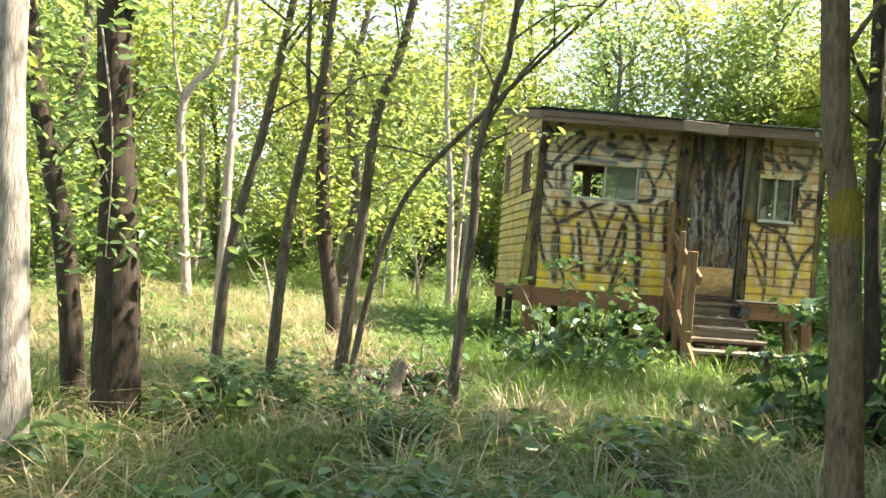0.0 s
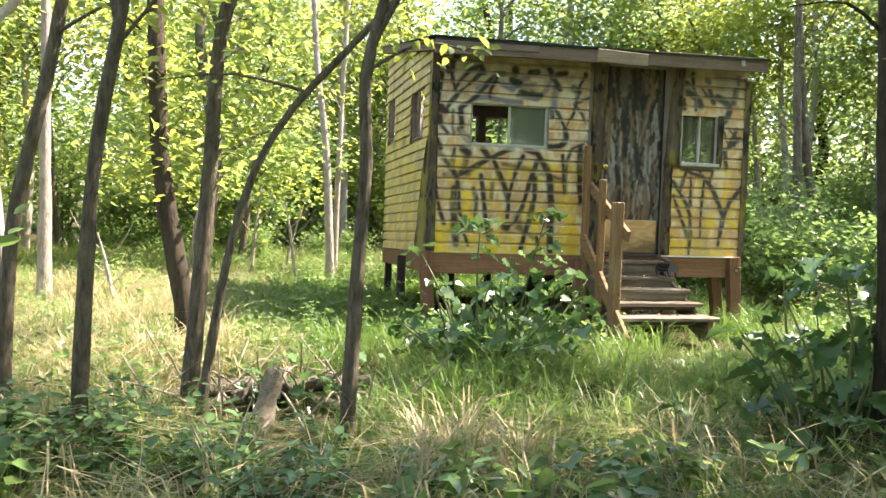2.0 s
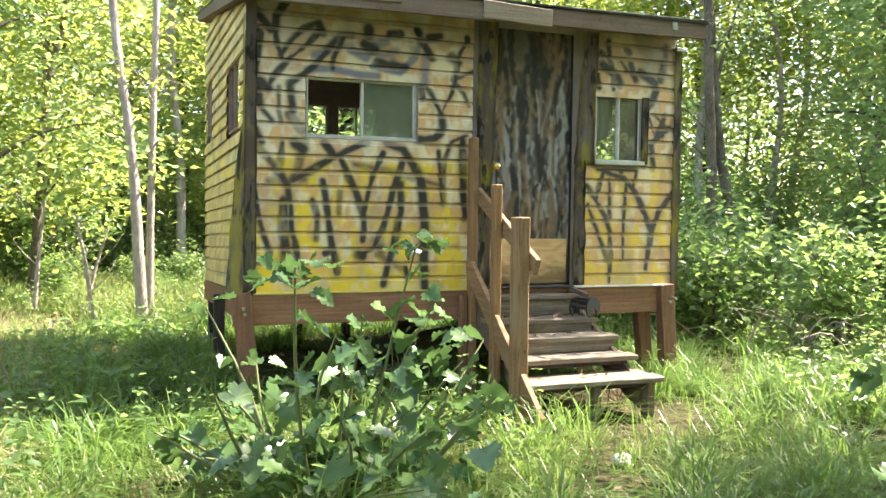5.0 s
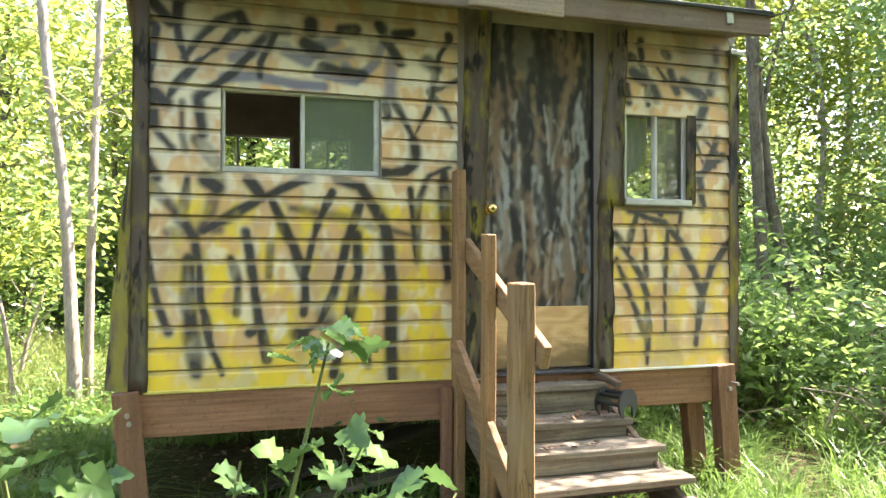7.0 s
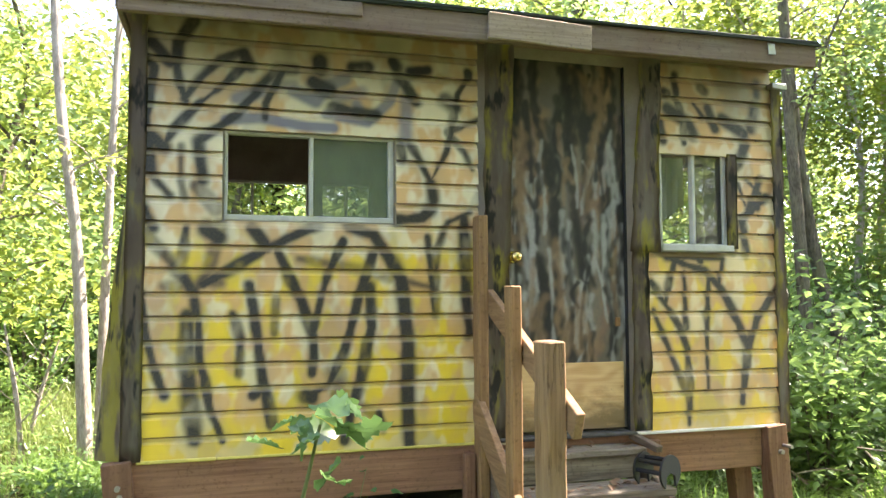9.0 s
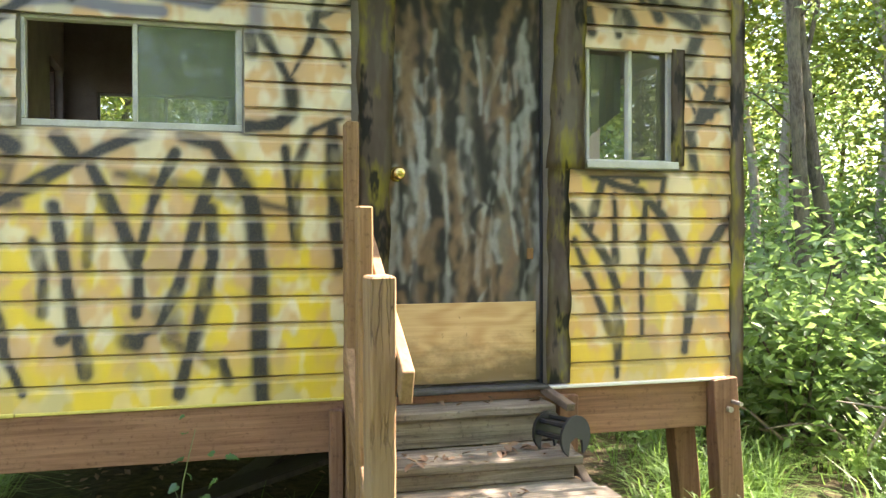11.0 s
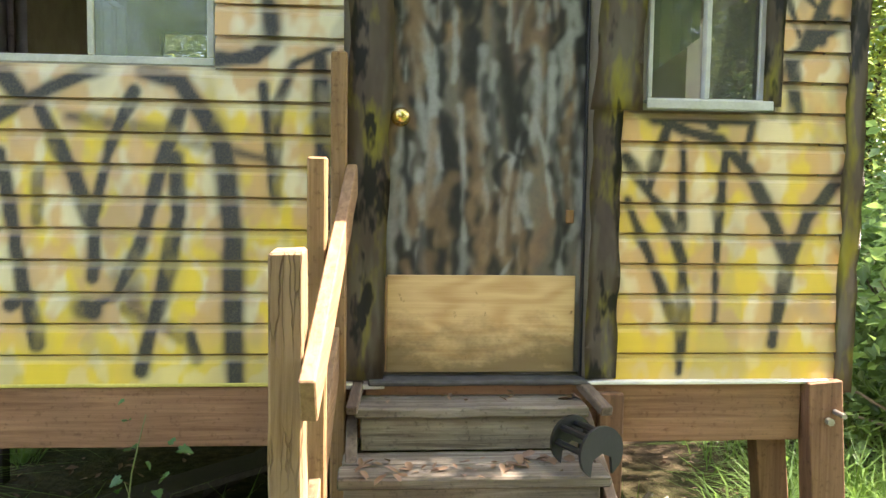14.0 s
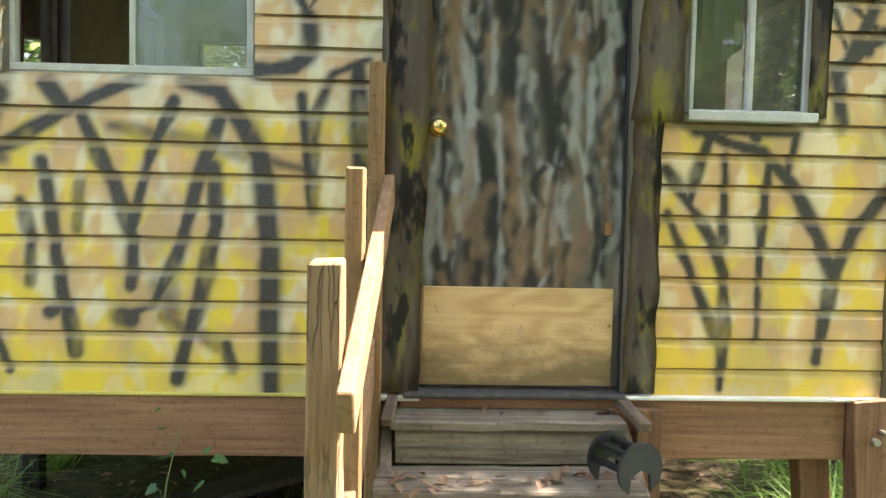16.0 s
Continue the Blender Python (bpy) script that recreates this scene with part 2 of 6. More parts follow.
FASCIA_X = wood("grey_brown_fascia", (0.145, 0.112, 0.084), (0.265, 0.212, 0.162), 0, stain=(0.165, 0.10, 0.068), amount=0.6)
SIGN_X = wood("pale_sign_board", (0.22, 0.17, 0.11), (0.40, 0.32, 0.23), 0, stain=(0.16, 0.12, 0.08), amount=0.4)
PLYWOOD = plywood()
# wood under floor and treads, near-black because its shade is put into the colour
SHADE_WOOD = wood("shade_dark_wood", (0.025, 0.02, 0.016), (0.06, 0.05, 0.04), 2)
INSIDE = plain("dim_panel_wall", (0.36, 0.32, 0.26), 0.8)
WHITE_FRAME = plain("weathered_white_vinyl", (0.50, 0.51, 0.46), 0.5, 0.3, 9.0)
WHITE_TRIM = plain("white_sheet_trim", (0.74, 0.72, 0.64), 0.45, 0.3, 9.0)
YELLOW_TRIM = plain("yellow_sprayed_trim", (0.66, 0.56, 0.14), 0.5, 0.4, 5.0)
PANE = glass("dusty_glass", (0.15, 0.195, 0.115), 0.03, 0.6)
CLEAR_PANE = glass("clear_glass", (0.2, 0.22, 0.18), 0.02, 0.12)
# its dark film stands in for the dim room seen behind the pane
DIM_ROOM_PANE = glass("dim_room_glass", (0.075, 0.072, 0.052), 0.03, 0.75)
CURTAIN = leafy("pale_green_curtain", [(0.34, 0.42, 0.32), (0.36, 0.44, 0.34)], (0.5, 0.62, 0.48), 0.8, 0.5)
ROOFING = plain("dark_roofing_felt", (0.035, 0.045, 0.035), 0.9, 0.4, 12.0)
METAL_EDGE = plain("galvanised_edge", (0.35, 0.36, 0.34), 0.4, 0.3, 12.0, 0.8)
BRASS = plain("brass", (0.75, 0.56, 0.22), 0.22, 0.15, 20.0, 1.0, 0.02)
RUBBER = plain("black_plastic", (0.014, 0.016, 0.017), 0.45, 0.4, 9.0)
BLUE_BLACK = plain("faded_black_plastic", (0.016, 0.019, 0.021), 0.55, 0.3, 9.0)
THRESHOLD = plain("dusty_rubber", (0.07, 0.068, 0.062), 0.8, 0.5, 30.0, bump=0.5)
RUST = plain("worn_steel_bolt", (0.40, 0.37, 0.33), 0.4, 0.4, 30.0, 0.7)
PLASTIC_BAG = plain("white_litter", (0.7, 0.7, 0.7), 0.5, 0.2)
BARK_GREY = bark("grey_brown_bark", (0.055, 0.047, 0.034), (0.23, 0.20, 0.145), 1.2, (0.23, 0.225, 0.155))
BARK_BROWN = bark("brown_bark", (0.10, 0.074, 0.045), (0.33, 0.26, 0.165), 1.3)
BARK_DARK = bark("dark_bark", (0.028, 0.023, 0.017), (0.10, 0.082, 0.060), 0.7)
BARK_PALE = bark("pale_bark", (0.22, 0.18, 0.14), (0.56, 0.50, 0.42))
BARK_ROUGH = bark("furrowed_pale_bark", (0.13, 0.115, 0.09), (0.62, 0.58, 0.49), 0.8)
YELLOW_BLAZE = blaze_paint()
DEAD_WOOD = wood("dead_wood", (0.16, 0.13, 0.10), (0.42, 0.36, 0.28), 1)
LEAF_FOREST = leafy("forest_leaf", [(0.065, 0.12, 0.044), (0.10, 0.17, 0.056), (0.15, 0.225, 0.072)], (0.42, 0.58, 0.20), 0.36, 0.58)
LEAF_BRIGHT = leafy("sunny_leaf", [(0.085, 0.15, 0.034), (0.13, 0.20, 0.044), (0.19, 0.25, 0.060)], (0.47, 0.55, 0.11), 0.40, 0.56)
LEAF_BUSH = leafy("bush_leaf", [(0.055, 0.12, 0.044), (0.09, 0.17, 0.058), (0.13, 0.215, 0.074)], (0.36, 0.54, 0.14), 0.34, 0.5)
LEAF_BROAD = leafy("broad_leaf", [(0.05, 0.115, 0.042), (0.072, 0.15, 0.050), (0.105, 0.19, 0.060)], (0.15, 0.29, 0.08), 0.27, 0.26)
GRASS = leafy("green_grass", [(0.06, 0.135, 0.026), (0.09, 0.18, 0.036), (0.14, 0.225, 0.055)], (0.26, 0.44, 0.08), 0.40, 0.4)
GRASS_PALE = leafy("pale_grass", [(0.07, 0.125, 0.028), (0.11, 0.17, 0.042), (0.21, 0.24, 0.085)], (0.32, 0.42, 0.11), 0.38, 0.4)
STRAW = leafy("dry_grass", [(0.40, 0.335, 0.18), (0.54, 0.465, 0.28), (0.26, 0.22, 0.11)], (0.50, 0.44, 0.23), 0.5, 0.35)
LITTER = leafy("fallen_leaf", [(0.10, 0.055, 0.03), (0.20, 0.12, 0.07), (0.32, 0.22, 0.14)], (0.2, 0.12, 0.05), 0.7, 0.1)
STEM = plain("green_stem", (0.14, 0.17, 0.06), 0.6)


# ---------------------------------------------------------------- building helpers
def thing(name, label, category, at=(0, 0, 0), group="", kind=""):
    ob = new(name)
    ob.empty_display_size = 0.1
    ob.location = at
    return tagged(ob, label, category, group, kind)


def part(name, bm, material, parent=None, label=""):
    me = bpy.data.meshes.new(name)
    bm.to_mesh(me)
    bm.free()
    me.materials.append(material)
    ob = new(name, me)
    if parent is not None:
        ob.parent = parent
        top = parent
        shift = Vector(top.location)
        while top.parent:
            top = top.parent
            shift += Vector(top.location)
        if shift.length > 0:
            me.transform(Matrix.Translation(-shift))
    if label:
        tagged(ob, label)
    return ob


def box(lo, hi, bevel=0.004, turn=None, cuts=0, wear=0.0):
    """A board as a bmesh, with eased and slightly uneven edges."""
    bm = bmesh.new()
    size = [max(1e-4, b - a) for a, b in zip(lo, hi)]
    mid = [(a + b) / 2 for a, b in zip(lo, hi)]
    bmesh.ops.create_cube(bm, size=1.0, matrix=Matrix.Diagonal((*size, 1)))
    if cuts:
        bmesh.ops.subdivide_edges(bm, edges=[e for e in bm.edges if e.calc_length() > max(size) * 0.9], cuts=cuts)
    if bevel:
        bmesh.ops.bevel(bm, geom=[e for e in bm.edges if len(e.link_faces) == 2 and e.calc_face_angle(0) > 0.5], offset=min(bevel, min(size) * 0.4), segments=1, affect="EDGES")
    if wear:
        for v in bm.verts:
            v.co += Vector(noise.noise_vector(v.co * 7 + Vector(mid) * 3)) * wear
    bm.transform(Matrix.Translation(mid) @ (turn or Matrix.Identity(4)))
    return bm


def beam(a, b, width, depth, up=(0, 0, 1), bevel=0.004, wear=0.0):
    """A board from point a to point b; depth is measured along up."""
    a, b = Vector(a), Vector(b)
    along = (b - a).normalized()
    side = along.cross(Vector(up)).normalized()
    upward = side.cross(along)
    m = Matrix((along, side, upward)).transposed().to_4x4()
    length = (b - a).length
    bm = box((-length / 2, -width / 2, -depth / 2), (length / 2, width / 2, depth / 2), bevel, None, 6, wear)
    bm.transform(Matrix.Translation((a + b) / 2) @ m)
    return bm


def cylinder(a, b, r1, r2, sides=12):
    bm = bmesh.new()
    a, b = Vector(a), Vector(b)
    turn = (b - a).to_track_quat("Z", "Y").to_matrix().to_4x4()
    bmesh.ops.create_cone(bm, cap_ends=True, segments=sides, radius1=r1, radius2=r2, depth=(b - a).length, matrix=Matrix.Translation((a + b) / 2) @ turn)
    return bm


def quick_mesh(name, verts, faces, material, smooth=False):
    """A mesh from arrays of places and of triangles or quads."""
    me = bpy.data.meshes.new(name)
    verts, faces = np.asarray(verts, np.float32), np.asarray(faces, np.int32)
    count, sides = faces.shape
    me.vertices.add(len(verts))
    me.vertices.foreach_set("co", verts.ravel())
    me.loops.add(count * sides)
    me.loops.foreach_set("vertex_index", faces.ravel())
    me.polygons.add(count)
    me.polygons.foreach_set("loop_start", np.arange(0, count * sides, sides, dtype=np.int32))
    me.polygons.foreach_set("use_smooth", np.full(count, smooth, dtype=bool))
    me.update(calc_edges=True)
    me.validate()
    me.materials.append(material)
    return me


def ground_z(x, y):
    """Height of the forest floor: it rises gently towards the cabin."""
    t = np.clip((-3.0 - y) / 8.0, 0, 1)
    fall = -0.14 * (t * t * (3 - 2 * t))
    far = np.clip((np.hypot(x, y) - 14) / 30, 0, 1)
    return 0.0 + fall + 0.035 * np.sin(1.3 * x + 0.7 * y) * np.cos(0.9 * y - 0.4 * x) + far * 0.5 * np.sin(0.21 * x + 1) * np.cos(0.17 * y)


def gz(x, y):
    return float(ground_z(np.float64(x), np.float64(y)))


RNG = np.random.default_rng(7)
LEAF_SMALL = (np.array([(0, 0, 0), (0.45, 0.27, 0.07), (1, 0, -0.06), (0.45, -0.27, 0.07)]), np.array([(0, 2, 1), (0, 3, 2)]))
LEAF_OVAL = (np.array([(0, 0, 0), (0.3, 0.24, 0.06), (0.72, 0.2, 0.03), (1, 0, -0.1), (0.72, -0.2, 0.03), (0.3, -0.24, 0.06)]),
             np.array([(0, 3, 2), (0, 2, 1), (0, 4, 3), (0, 5, 4)]))
HALF_LOBES = ((0.10, 0.05), (-0.06, 0.16), (0.02, 0.34), (0.16, 0.36), (0.26, 0.50), (0.40, 0.42), (0.50, 0.33), (0.62, 0.36), (0.72, 0.22), (0.86, 0.15))
OUTLINE = [*HALF_LOBES, (1.02, 0.0), *[(x, -y) for x, y in reversed(HALF_LOBES)]]
LEAF_HEART = (np.array([(0.42, 0, -0.04), *[(x, y, 0.24 * abs(y) - 0.34 * max(0, x - 0.5) + 0.045 * (-1) ** i) for i, (x, y) in enumerate(OUTLINE)]]),
              np.array([(0, i, i % len(OUTLINE) + 1) for i in range(1, len(OUTLINE) + 1)]))


def leaves(places, sizes, material, name, shape=LEAF_SMALL, droop=0.25, spread=0.75, rng=RNG):
    """A mesh of many leaves: each leans its own way, most of them facing up."""
    n = len(places)
    turn = rng.uniform(0, 2 * np.pi, n)
    axis = np.stack([np.cos(turn), np.sin(turn), rng.normal(-droop, 0.35, n)], 1)
    axis /= np.linalg.norm(axis, axis=1, keepdims=True)
    up = np.stack([rng.normal(0, spread, n), rng.normal(0, spread, n), np.ones(n)], 1)
    side = np.cross(up, axis)
    side /= np.linalg.norm(side, axis=1, keepdims=True)
    face = np.cross(axis, side)
    points, tris = shape
    warp = rng.uniform(0.8, 1.25, (n, 1, 1))
    local = points[None] * np.array([1, 1, 1.0])
    size = np.asarray(sizes)[:, None, None]
    v = places[:, None] + size * (local[..., :1] * axis[:, None] + local[..., 1:2] * side[:, None] * warp + local[..., 2:] * face[:, None])
    f = tris[None] + (np.arange(n) * len(points))[:, None, None]
    return quick_mesh(name, v.reshape(-1, 3), f.reshape(-1, 3), material, len(points) > 4)


def tube(points, radii, sides=10, rough=0.12, seed=0):
    """A tapered, slightly lumpy trunk or branch along a smooth line."""
    p = [Vector(q) for q in points]
    line, rad = [], []
    for i in range(len(p) - 1):
        a, b, c, d = p[max(0, i - 1)], p[i], p[i + 1], p[min(len(p) - 1, i + 2)]
        steps = max(3, int((c - b).length / 0.16))
        for k in range(steps):
            t = k / steps
            line.append(0.5 * (2 * b + (c - a) * t + (2 * a - 5 * b + 4 * c - d) * t * t + (3 * b - a - 3 * c + d) * t ** 3))
            rad.append(radii[i] + (radii[i + 1] - radii[i]) * t)
    line.append(p[-1])
    rad.append(radii[-1])
    verts, faces = [], []
    ref = Vector((1, 0.2, 0.1))
    for i, (c, r) in enumerate(zip(line, rad)):
        along = (line[min(i + 1, len(line) - 1)] - line[max(i - 1, 0)]).normalized()
        u = along.cross(ref).cross(along).normalized()
        w = along.cross(u)
        for k in range(sides):
            a = 2 * math.pi * k / sides
            q = u * math.cos(a) + w * math.sin(a)
            lump = 1 + rough * noise.noise((c + q * r) * 5 + Vector((seed, 0, 0))) + rough * 0.6 * noise.noise((c + q * r) * 17)
            verts.append(c + q * r * lump)
    for i in range(len(line) - 1):
        for k in range(sides):
            a, b = i * sides + k, i * sides + (k + 1) % sides
            faces.append((a, b, b + sides, a + sides))
    return verts, faces


def tube_part(name, points, radii, material, parent, label="", sides=10, rough=0.12, seed=0):
    v, f = tube(points, radii, sides, rough, seed)
    origin = np.array(parent.location if parent.parent is None else (0, 0, 0))
    ob = new(name, quick_mesh(name, np.array(v) - origin, f, material, True))
    ob.parent = parent
    if label:
        tagged(ob, label)
    return ob


def leaf_part(name, mesh, parent):
    mesh.transform(Matrix.Translation(-Vector(parent.location)))
    ob = new(name, mesh)
    ob.parent = parent
    return ob


def clumps(rng, centres, spread, each):
    """Leaf places in loose clumps round the centres."""
    c = np.repeat(np.asarray(centres), each, axis=0)
    return c + rng.normal(0, 1, c.shape) * np.asarray(spread)


# ---------------------------------------------------------------- ground
def build_ground():
    coords = np.concatenate([-np.geomspace(300, 16, 14), np.linspace(-15, 15, 101), np.geomspace(16, 300, 14)])
    gx, gy = np.meshgrid(coords, coords)
    g = ground_z(gx, gy)
    n = len(coords)
    rough = np.random.default_rng(3).normal(0, 0.012, g.shape) * (np.hypot(gx, gy) < 16)
    v = np.stack([gx, gy, g + rough], -1).reshape(-1, 3)
    idx = np.arange(n * n).reshape(n, n)
    f = np.stack([idx[:-1, :-1], idx[:-1, 1:], idx[1:, 1:], idx[1:, :-1]], -1).reshape(-1, 4)
    ob = new("ground", quick_mesh("ground", v, f, SOIL, True))
    tagged(ob, "forest floor of dark soil under grass and weeds", "ground", kind="structure")


build_ground()

# ---------------------------------------------------------------- the cabin
WIDE, DEEP, BASE, PITCH = 3.60, 3.20, 0.841, 0.114
FRONT_TOP, BACK_TOP = 2.87, 3.38
WALL_TOP = 2.995  # the front wall runs up behind the fascia
SAG = 0.13  # the back has sunk by this much

# Sprayed strokes on the front: width, strength, then places along and up the wall.
UPPER_STROKES = (
    (0.068, 1.0, -0.04, 2.93, 0.12, 2.75),
    (0.062, 1.0, 0.23, 2.96, 0.16, 2.85, 0.15, 2.75),
    (0.043, 0.9, 0.15, 2.75, 0.17, 2.64, 0.2, 2.56),
    (0.05, 0.95, -0.0, 2.77, 0.05, 2.72, 0.03, 2.55, 0.02, 2.4),
    (0.087, 0.9, 0.04, 2.38, 0.1, 2.33),
    (0.081, 0.85, 0.03, 2.36, 0.04, 2.22),
    (0.068, 0.95, 0.47, 2.82, 0.5, 2.76),
    (0.05, 0.8, 0.47, 2.83, 0.36, 2.78, 0.27, 2.68, 0.19, 2.57),
    (0.05, 0.9, 0.48, 2.76, 0.39, 2.67, 0.26, 2.55, 0.15, 2.43, 0.09, 2.32),
    (0.056, 0.75, 0.73, 2.76, 0.64, 2.75, 0.58, 2.69, 0.53, 2.64),
    (0.043, 0.9, 0.66, 2.74, 0.58, 2.57, 0.58, 2.5),
    (0.046, 0.95, 0.54, 2.63, 0.44, 2.51, 0.26, 2.37),
    (0.062, 0.85, 0.26, 2.36, 0.28, 2.18),
    (0.043, 0.6, 0.18, 2.34, 0.18, 2.17, 0.2, 2.09),
    (0.043, 0.75, 0.05, 2.19, 0.13, 2.1),
    (0.068, 0.6, 0.25, 2.15, 0.35, 2.04),
    (0.093, 0.95, 0.85, 2.81, 0.85, 2.77),
    (0.068, 0.9, 1.02, 2.79, 1.1, 2.8),
    (0.068, 1.0, 1.23, 2.84, 1.25, 2.81),
    (0.068, 0.9, 1.33, 2.79, 1.42, 2.81),
    (0.056, 1.0, 1.65, 2.81, 1.65, 2.78),
)
BLUE_STROKES = (
    (0.056, 0.9, 0.39, 2.48, 0.55, 2.5, 0.78, 2.47, 0.92, 2.47),
    (0.074, 0.8, 0.72, 2.65, 0.83, 2.6, 0.88, 2.68, 0.98, 2.73),
    (0.062, 0.7, 1.04, 2.6, 1.05, 2.58),
    (0.056, 0.8, 0.89, 2.54, 1.1, 2.51, 1.22, 2.63, 1.25, 2.72),
    (0.081, 0.6, 1.31, 2.67, 1.3, 2.43),
    (0.074, 0.7, 0.44, 2.59, 0.55, 2.63),
    (0.068, 0.5, 1.07, 2.67, 0.95, 2.63),
    (0.056, 0.5, 0.58, 2.67, 0.72, 2.68),
)
MID_STROKES = (
    (0.037, 0.85, 1.65, 2.78, 1.59, 2.69, 1.57, 2.56, 1.53, 2.38, 1.44, 2.22),
    (0.05, 0.85, 1.27, 2.41, 1.29, 2.32),
    (0.05, 0.85, 1.33, 2.4, 1.39, 2.3, 1.44, 2.22),
    (0.043, 0.7, 1.71, 2.56, 1.53, 2.48, 1.63, 2.38, 1.67, 2.29),
    (0.074, 0.8, 1.44, 2.21, 1.45, 2.12),
    (0.062, 0.95, 1.45, 2.08, 1.39, 2.02, 1.26, 2.01),
    (0.043, 0.7, 1.66, 2.06, 1.53, 2.0, 1.47, 1.86, 1.46, 1.6),
    (0.062, 0.9, 1.62, 2.03, 1.63, 1.63, 1.65, 1.4),
    (0.043, 0.8, 1.42, 1.92, 1.44, 1.69, 1.46, 1.51),
    (0.056, 0.8, 0.02, 2.03, 0.06, 1.94),
    (0.056, 0.65, 0.02, 1.92, 0.16, 1.76, 0.23, 1.66),
    (0.043, 0.75, 0.21, 1.95, 0.19, 1.79),
    (0.074, 0.55, 0.37, 1.96, 0.32, 1.74, 0.24, 1.63),
    (0.074, 0.75, 0.16, 1.76, 0.25, 1.63, 0.26, 1.52),
    (0.062, 0.5, 0.11, 1.66, 0.37, 1.68),
    (0.081, 0.9, 0.3, 1.94, 0.36, 1.9),
)
LOW_STROKES = (
    (0.074, 1.0, 0.52, 1.95, 0.6, 1.85),
    (0.062, 0.95, 0.84, 1.97, 0.59, 1.85, 0.29, 1.67),
    (0.062, 0.95, 0.64, 1.84, 0.76, 1.6, 0.83, 1.4, 0.82, 1.23),
    (0.05, 0.9, 0.97, 1.89, 0.9, 1.74, 0.84, 1.51, 0.82, 1.4),
    (0.074, 0.95, 1.01, 1.97, 1.13, 1.93, 1.22, 1.8, 1.28, 1.69),
    (0.087, 0.95, 1.28, 1.69, 1.31, 1.39, 1.31, 1.1, 1.32, 0.84),
    (0.056, 0.9, 1.13, 1.83, 1.06, 1.63, 0.98, 1.34, 0.9, 1.17, 0.81, 1.12),
    (0.056, 0.95, 1.11, 1.66, 1.12, 1.45, 1.07, 1.23, 0.98, 0.89),
    (0.062, 0.5, 0.75, 1.8, 0.95, 1.77, 1.22, 1.71, 1.43, 1.66),
    (0.093, 0.85, 0.79, 1.12, 0.82, 1.11),
    (0.05, 0.8, 1.16, 1.02, 1.18, 0.94),
    (0.062, 0.55, 0.93, 1.12, 1.13, 1.02),
    (0.05, 0.95, 0.51, 1.67, 0.55, 1.41, 0.58, 1.19, 0.62, 0.99),
    (0.043, 0.75, 0.43, 1.53, 0.47, 1.41, 0.46, 1.24),
    (0.05, 0.95, 0.01, 1.63, 0.03, 1.47, 0.07, 1.28, 0.12, 1.15),
)
LOW2_STROKES = (
    (0.087, 0.85, 0.22, 1.52, 0.22, 1.3, 0.24, 1.09, 0.26, 0.93),
    (0.043, 0.95, 0.27, 1.49, 0.28, 1.3, 0.33, 1.09, 0.39, 0.92),
    (0.05, 0.9, 0.53, 1.13, 0.55, 1.14),
    (0.043, 0.6, 0.64, 1.6, 0.63, 1.43),
    (0.124, 0.45, 0.93, 1.23, 0.96, 1.14),
    (0.043, 0.8, 0.97, 1.89, 0.95, 1.83),
)
RIGHT_STROKES = (
    (0.05, 0.9, 2.93, 2.9, 2.94, 2.8),
    (0.056, 0.8, 2.86, 2.8, 2.88, 2.79),
    (0.04, 0.9, 2.94, 2.78, 2.98, 2.65, 2.99, 2.5),
    (0.056, 0.85, 2.83, 2.62, 2.85, 2.51),
    (0.062, 0.75, 3.11, 2.84, 3.13, 2.82),
    (0.043, 0.8, 3.06, 2.74, 3.12, 2.66),
    (0.081, 0.6, 3.5, 2.89, 3.5, 2.82),
    (0.093, 0.7, 3.48, 2.75, 3.45, 2.61),
    (0.056, 0.8, 3.4, 2.52, 3.34, 2.37),
    (0.037, 0.8, 3.34, 2.3, 3.4, 2.15),
    (0.05, 0.8, 3.42, 2.3, 3.5, 2.22),
    (0.062, 0.9, 3.54, 2.2, 3.37, 2.06, 3.4, 1.86),
    (0.074, 0.9, 3.45, 2.16, 3.48, 2.14),
    (0.037, 0.7, 3.33, 2.03, 3.31, 1.86),
)
RIGHT2_STROKES = (
    (0.056, 1.0, 2.79, 1.88, 2.98, 1.79, 3.11, 1.76, 3.24, 1.62, 3.39, 1.32),
    (0.05, 1.0, 3.64, 1.69, 3.47, 1.49, 3.4, 1.32, 3.34, 0.99),
    (0.043, 0.85, 2.92, 1.85, 2.86, 1.66, 2.84, 1.56),
    (0.043, 0.9, 2.75, 1.69, 2.93, 1.43, 2.98, 1.3, 2.99, 1.1, 2.98, 0.88),
    (0.04, 0.85, 2.76, 1.53, 2.88, 1.24, 2.96, 1.07),
    (0.04, 0.85, 2.97, 1.75, 2.97, 1.43),
    (0.043, 0.95, 3.13, 1.72, 3.11, 1.36, 3.11, 1.07),
    (0.043, 0.85, 3.23, 1.84, 3.2, 1.69),
    (0.056, 0.95, 3.06, 1.83, 3.08, 1.81),
    (0.068, 0.9, 2.86, 1.84, 3.21, 1.84),
)


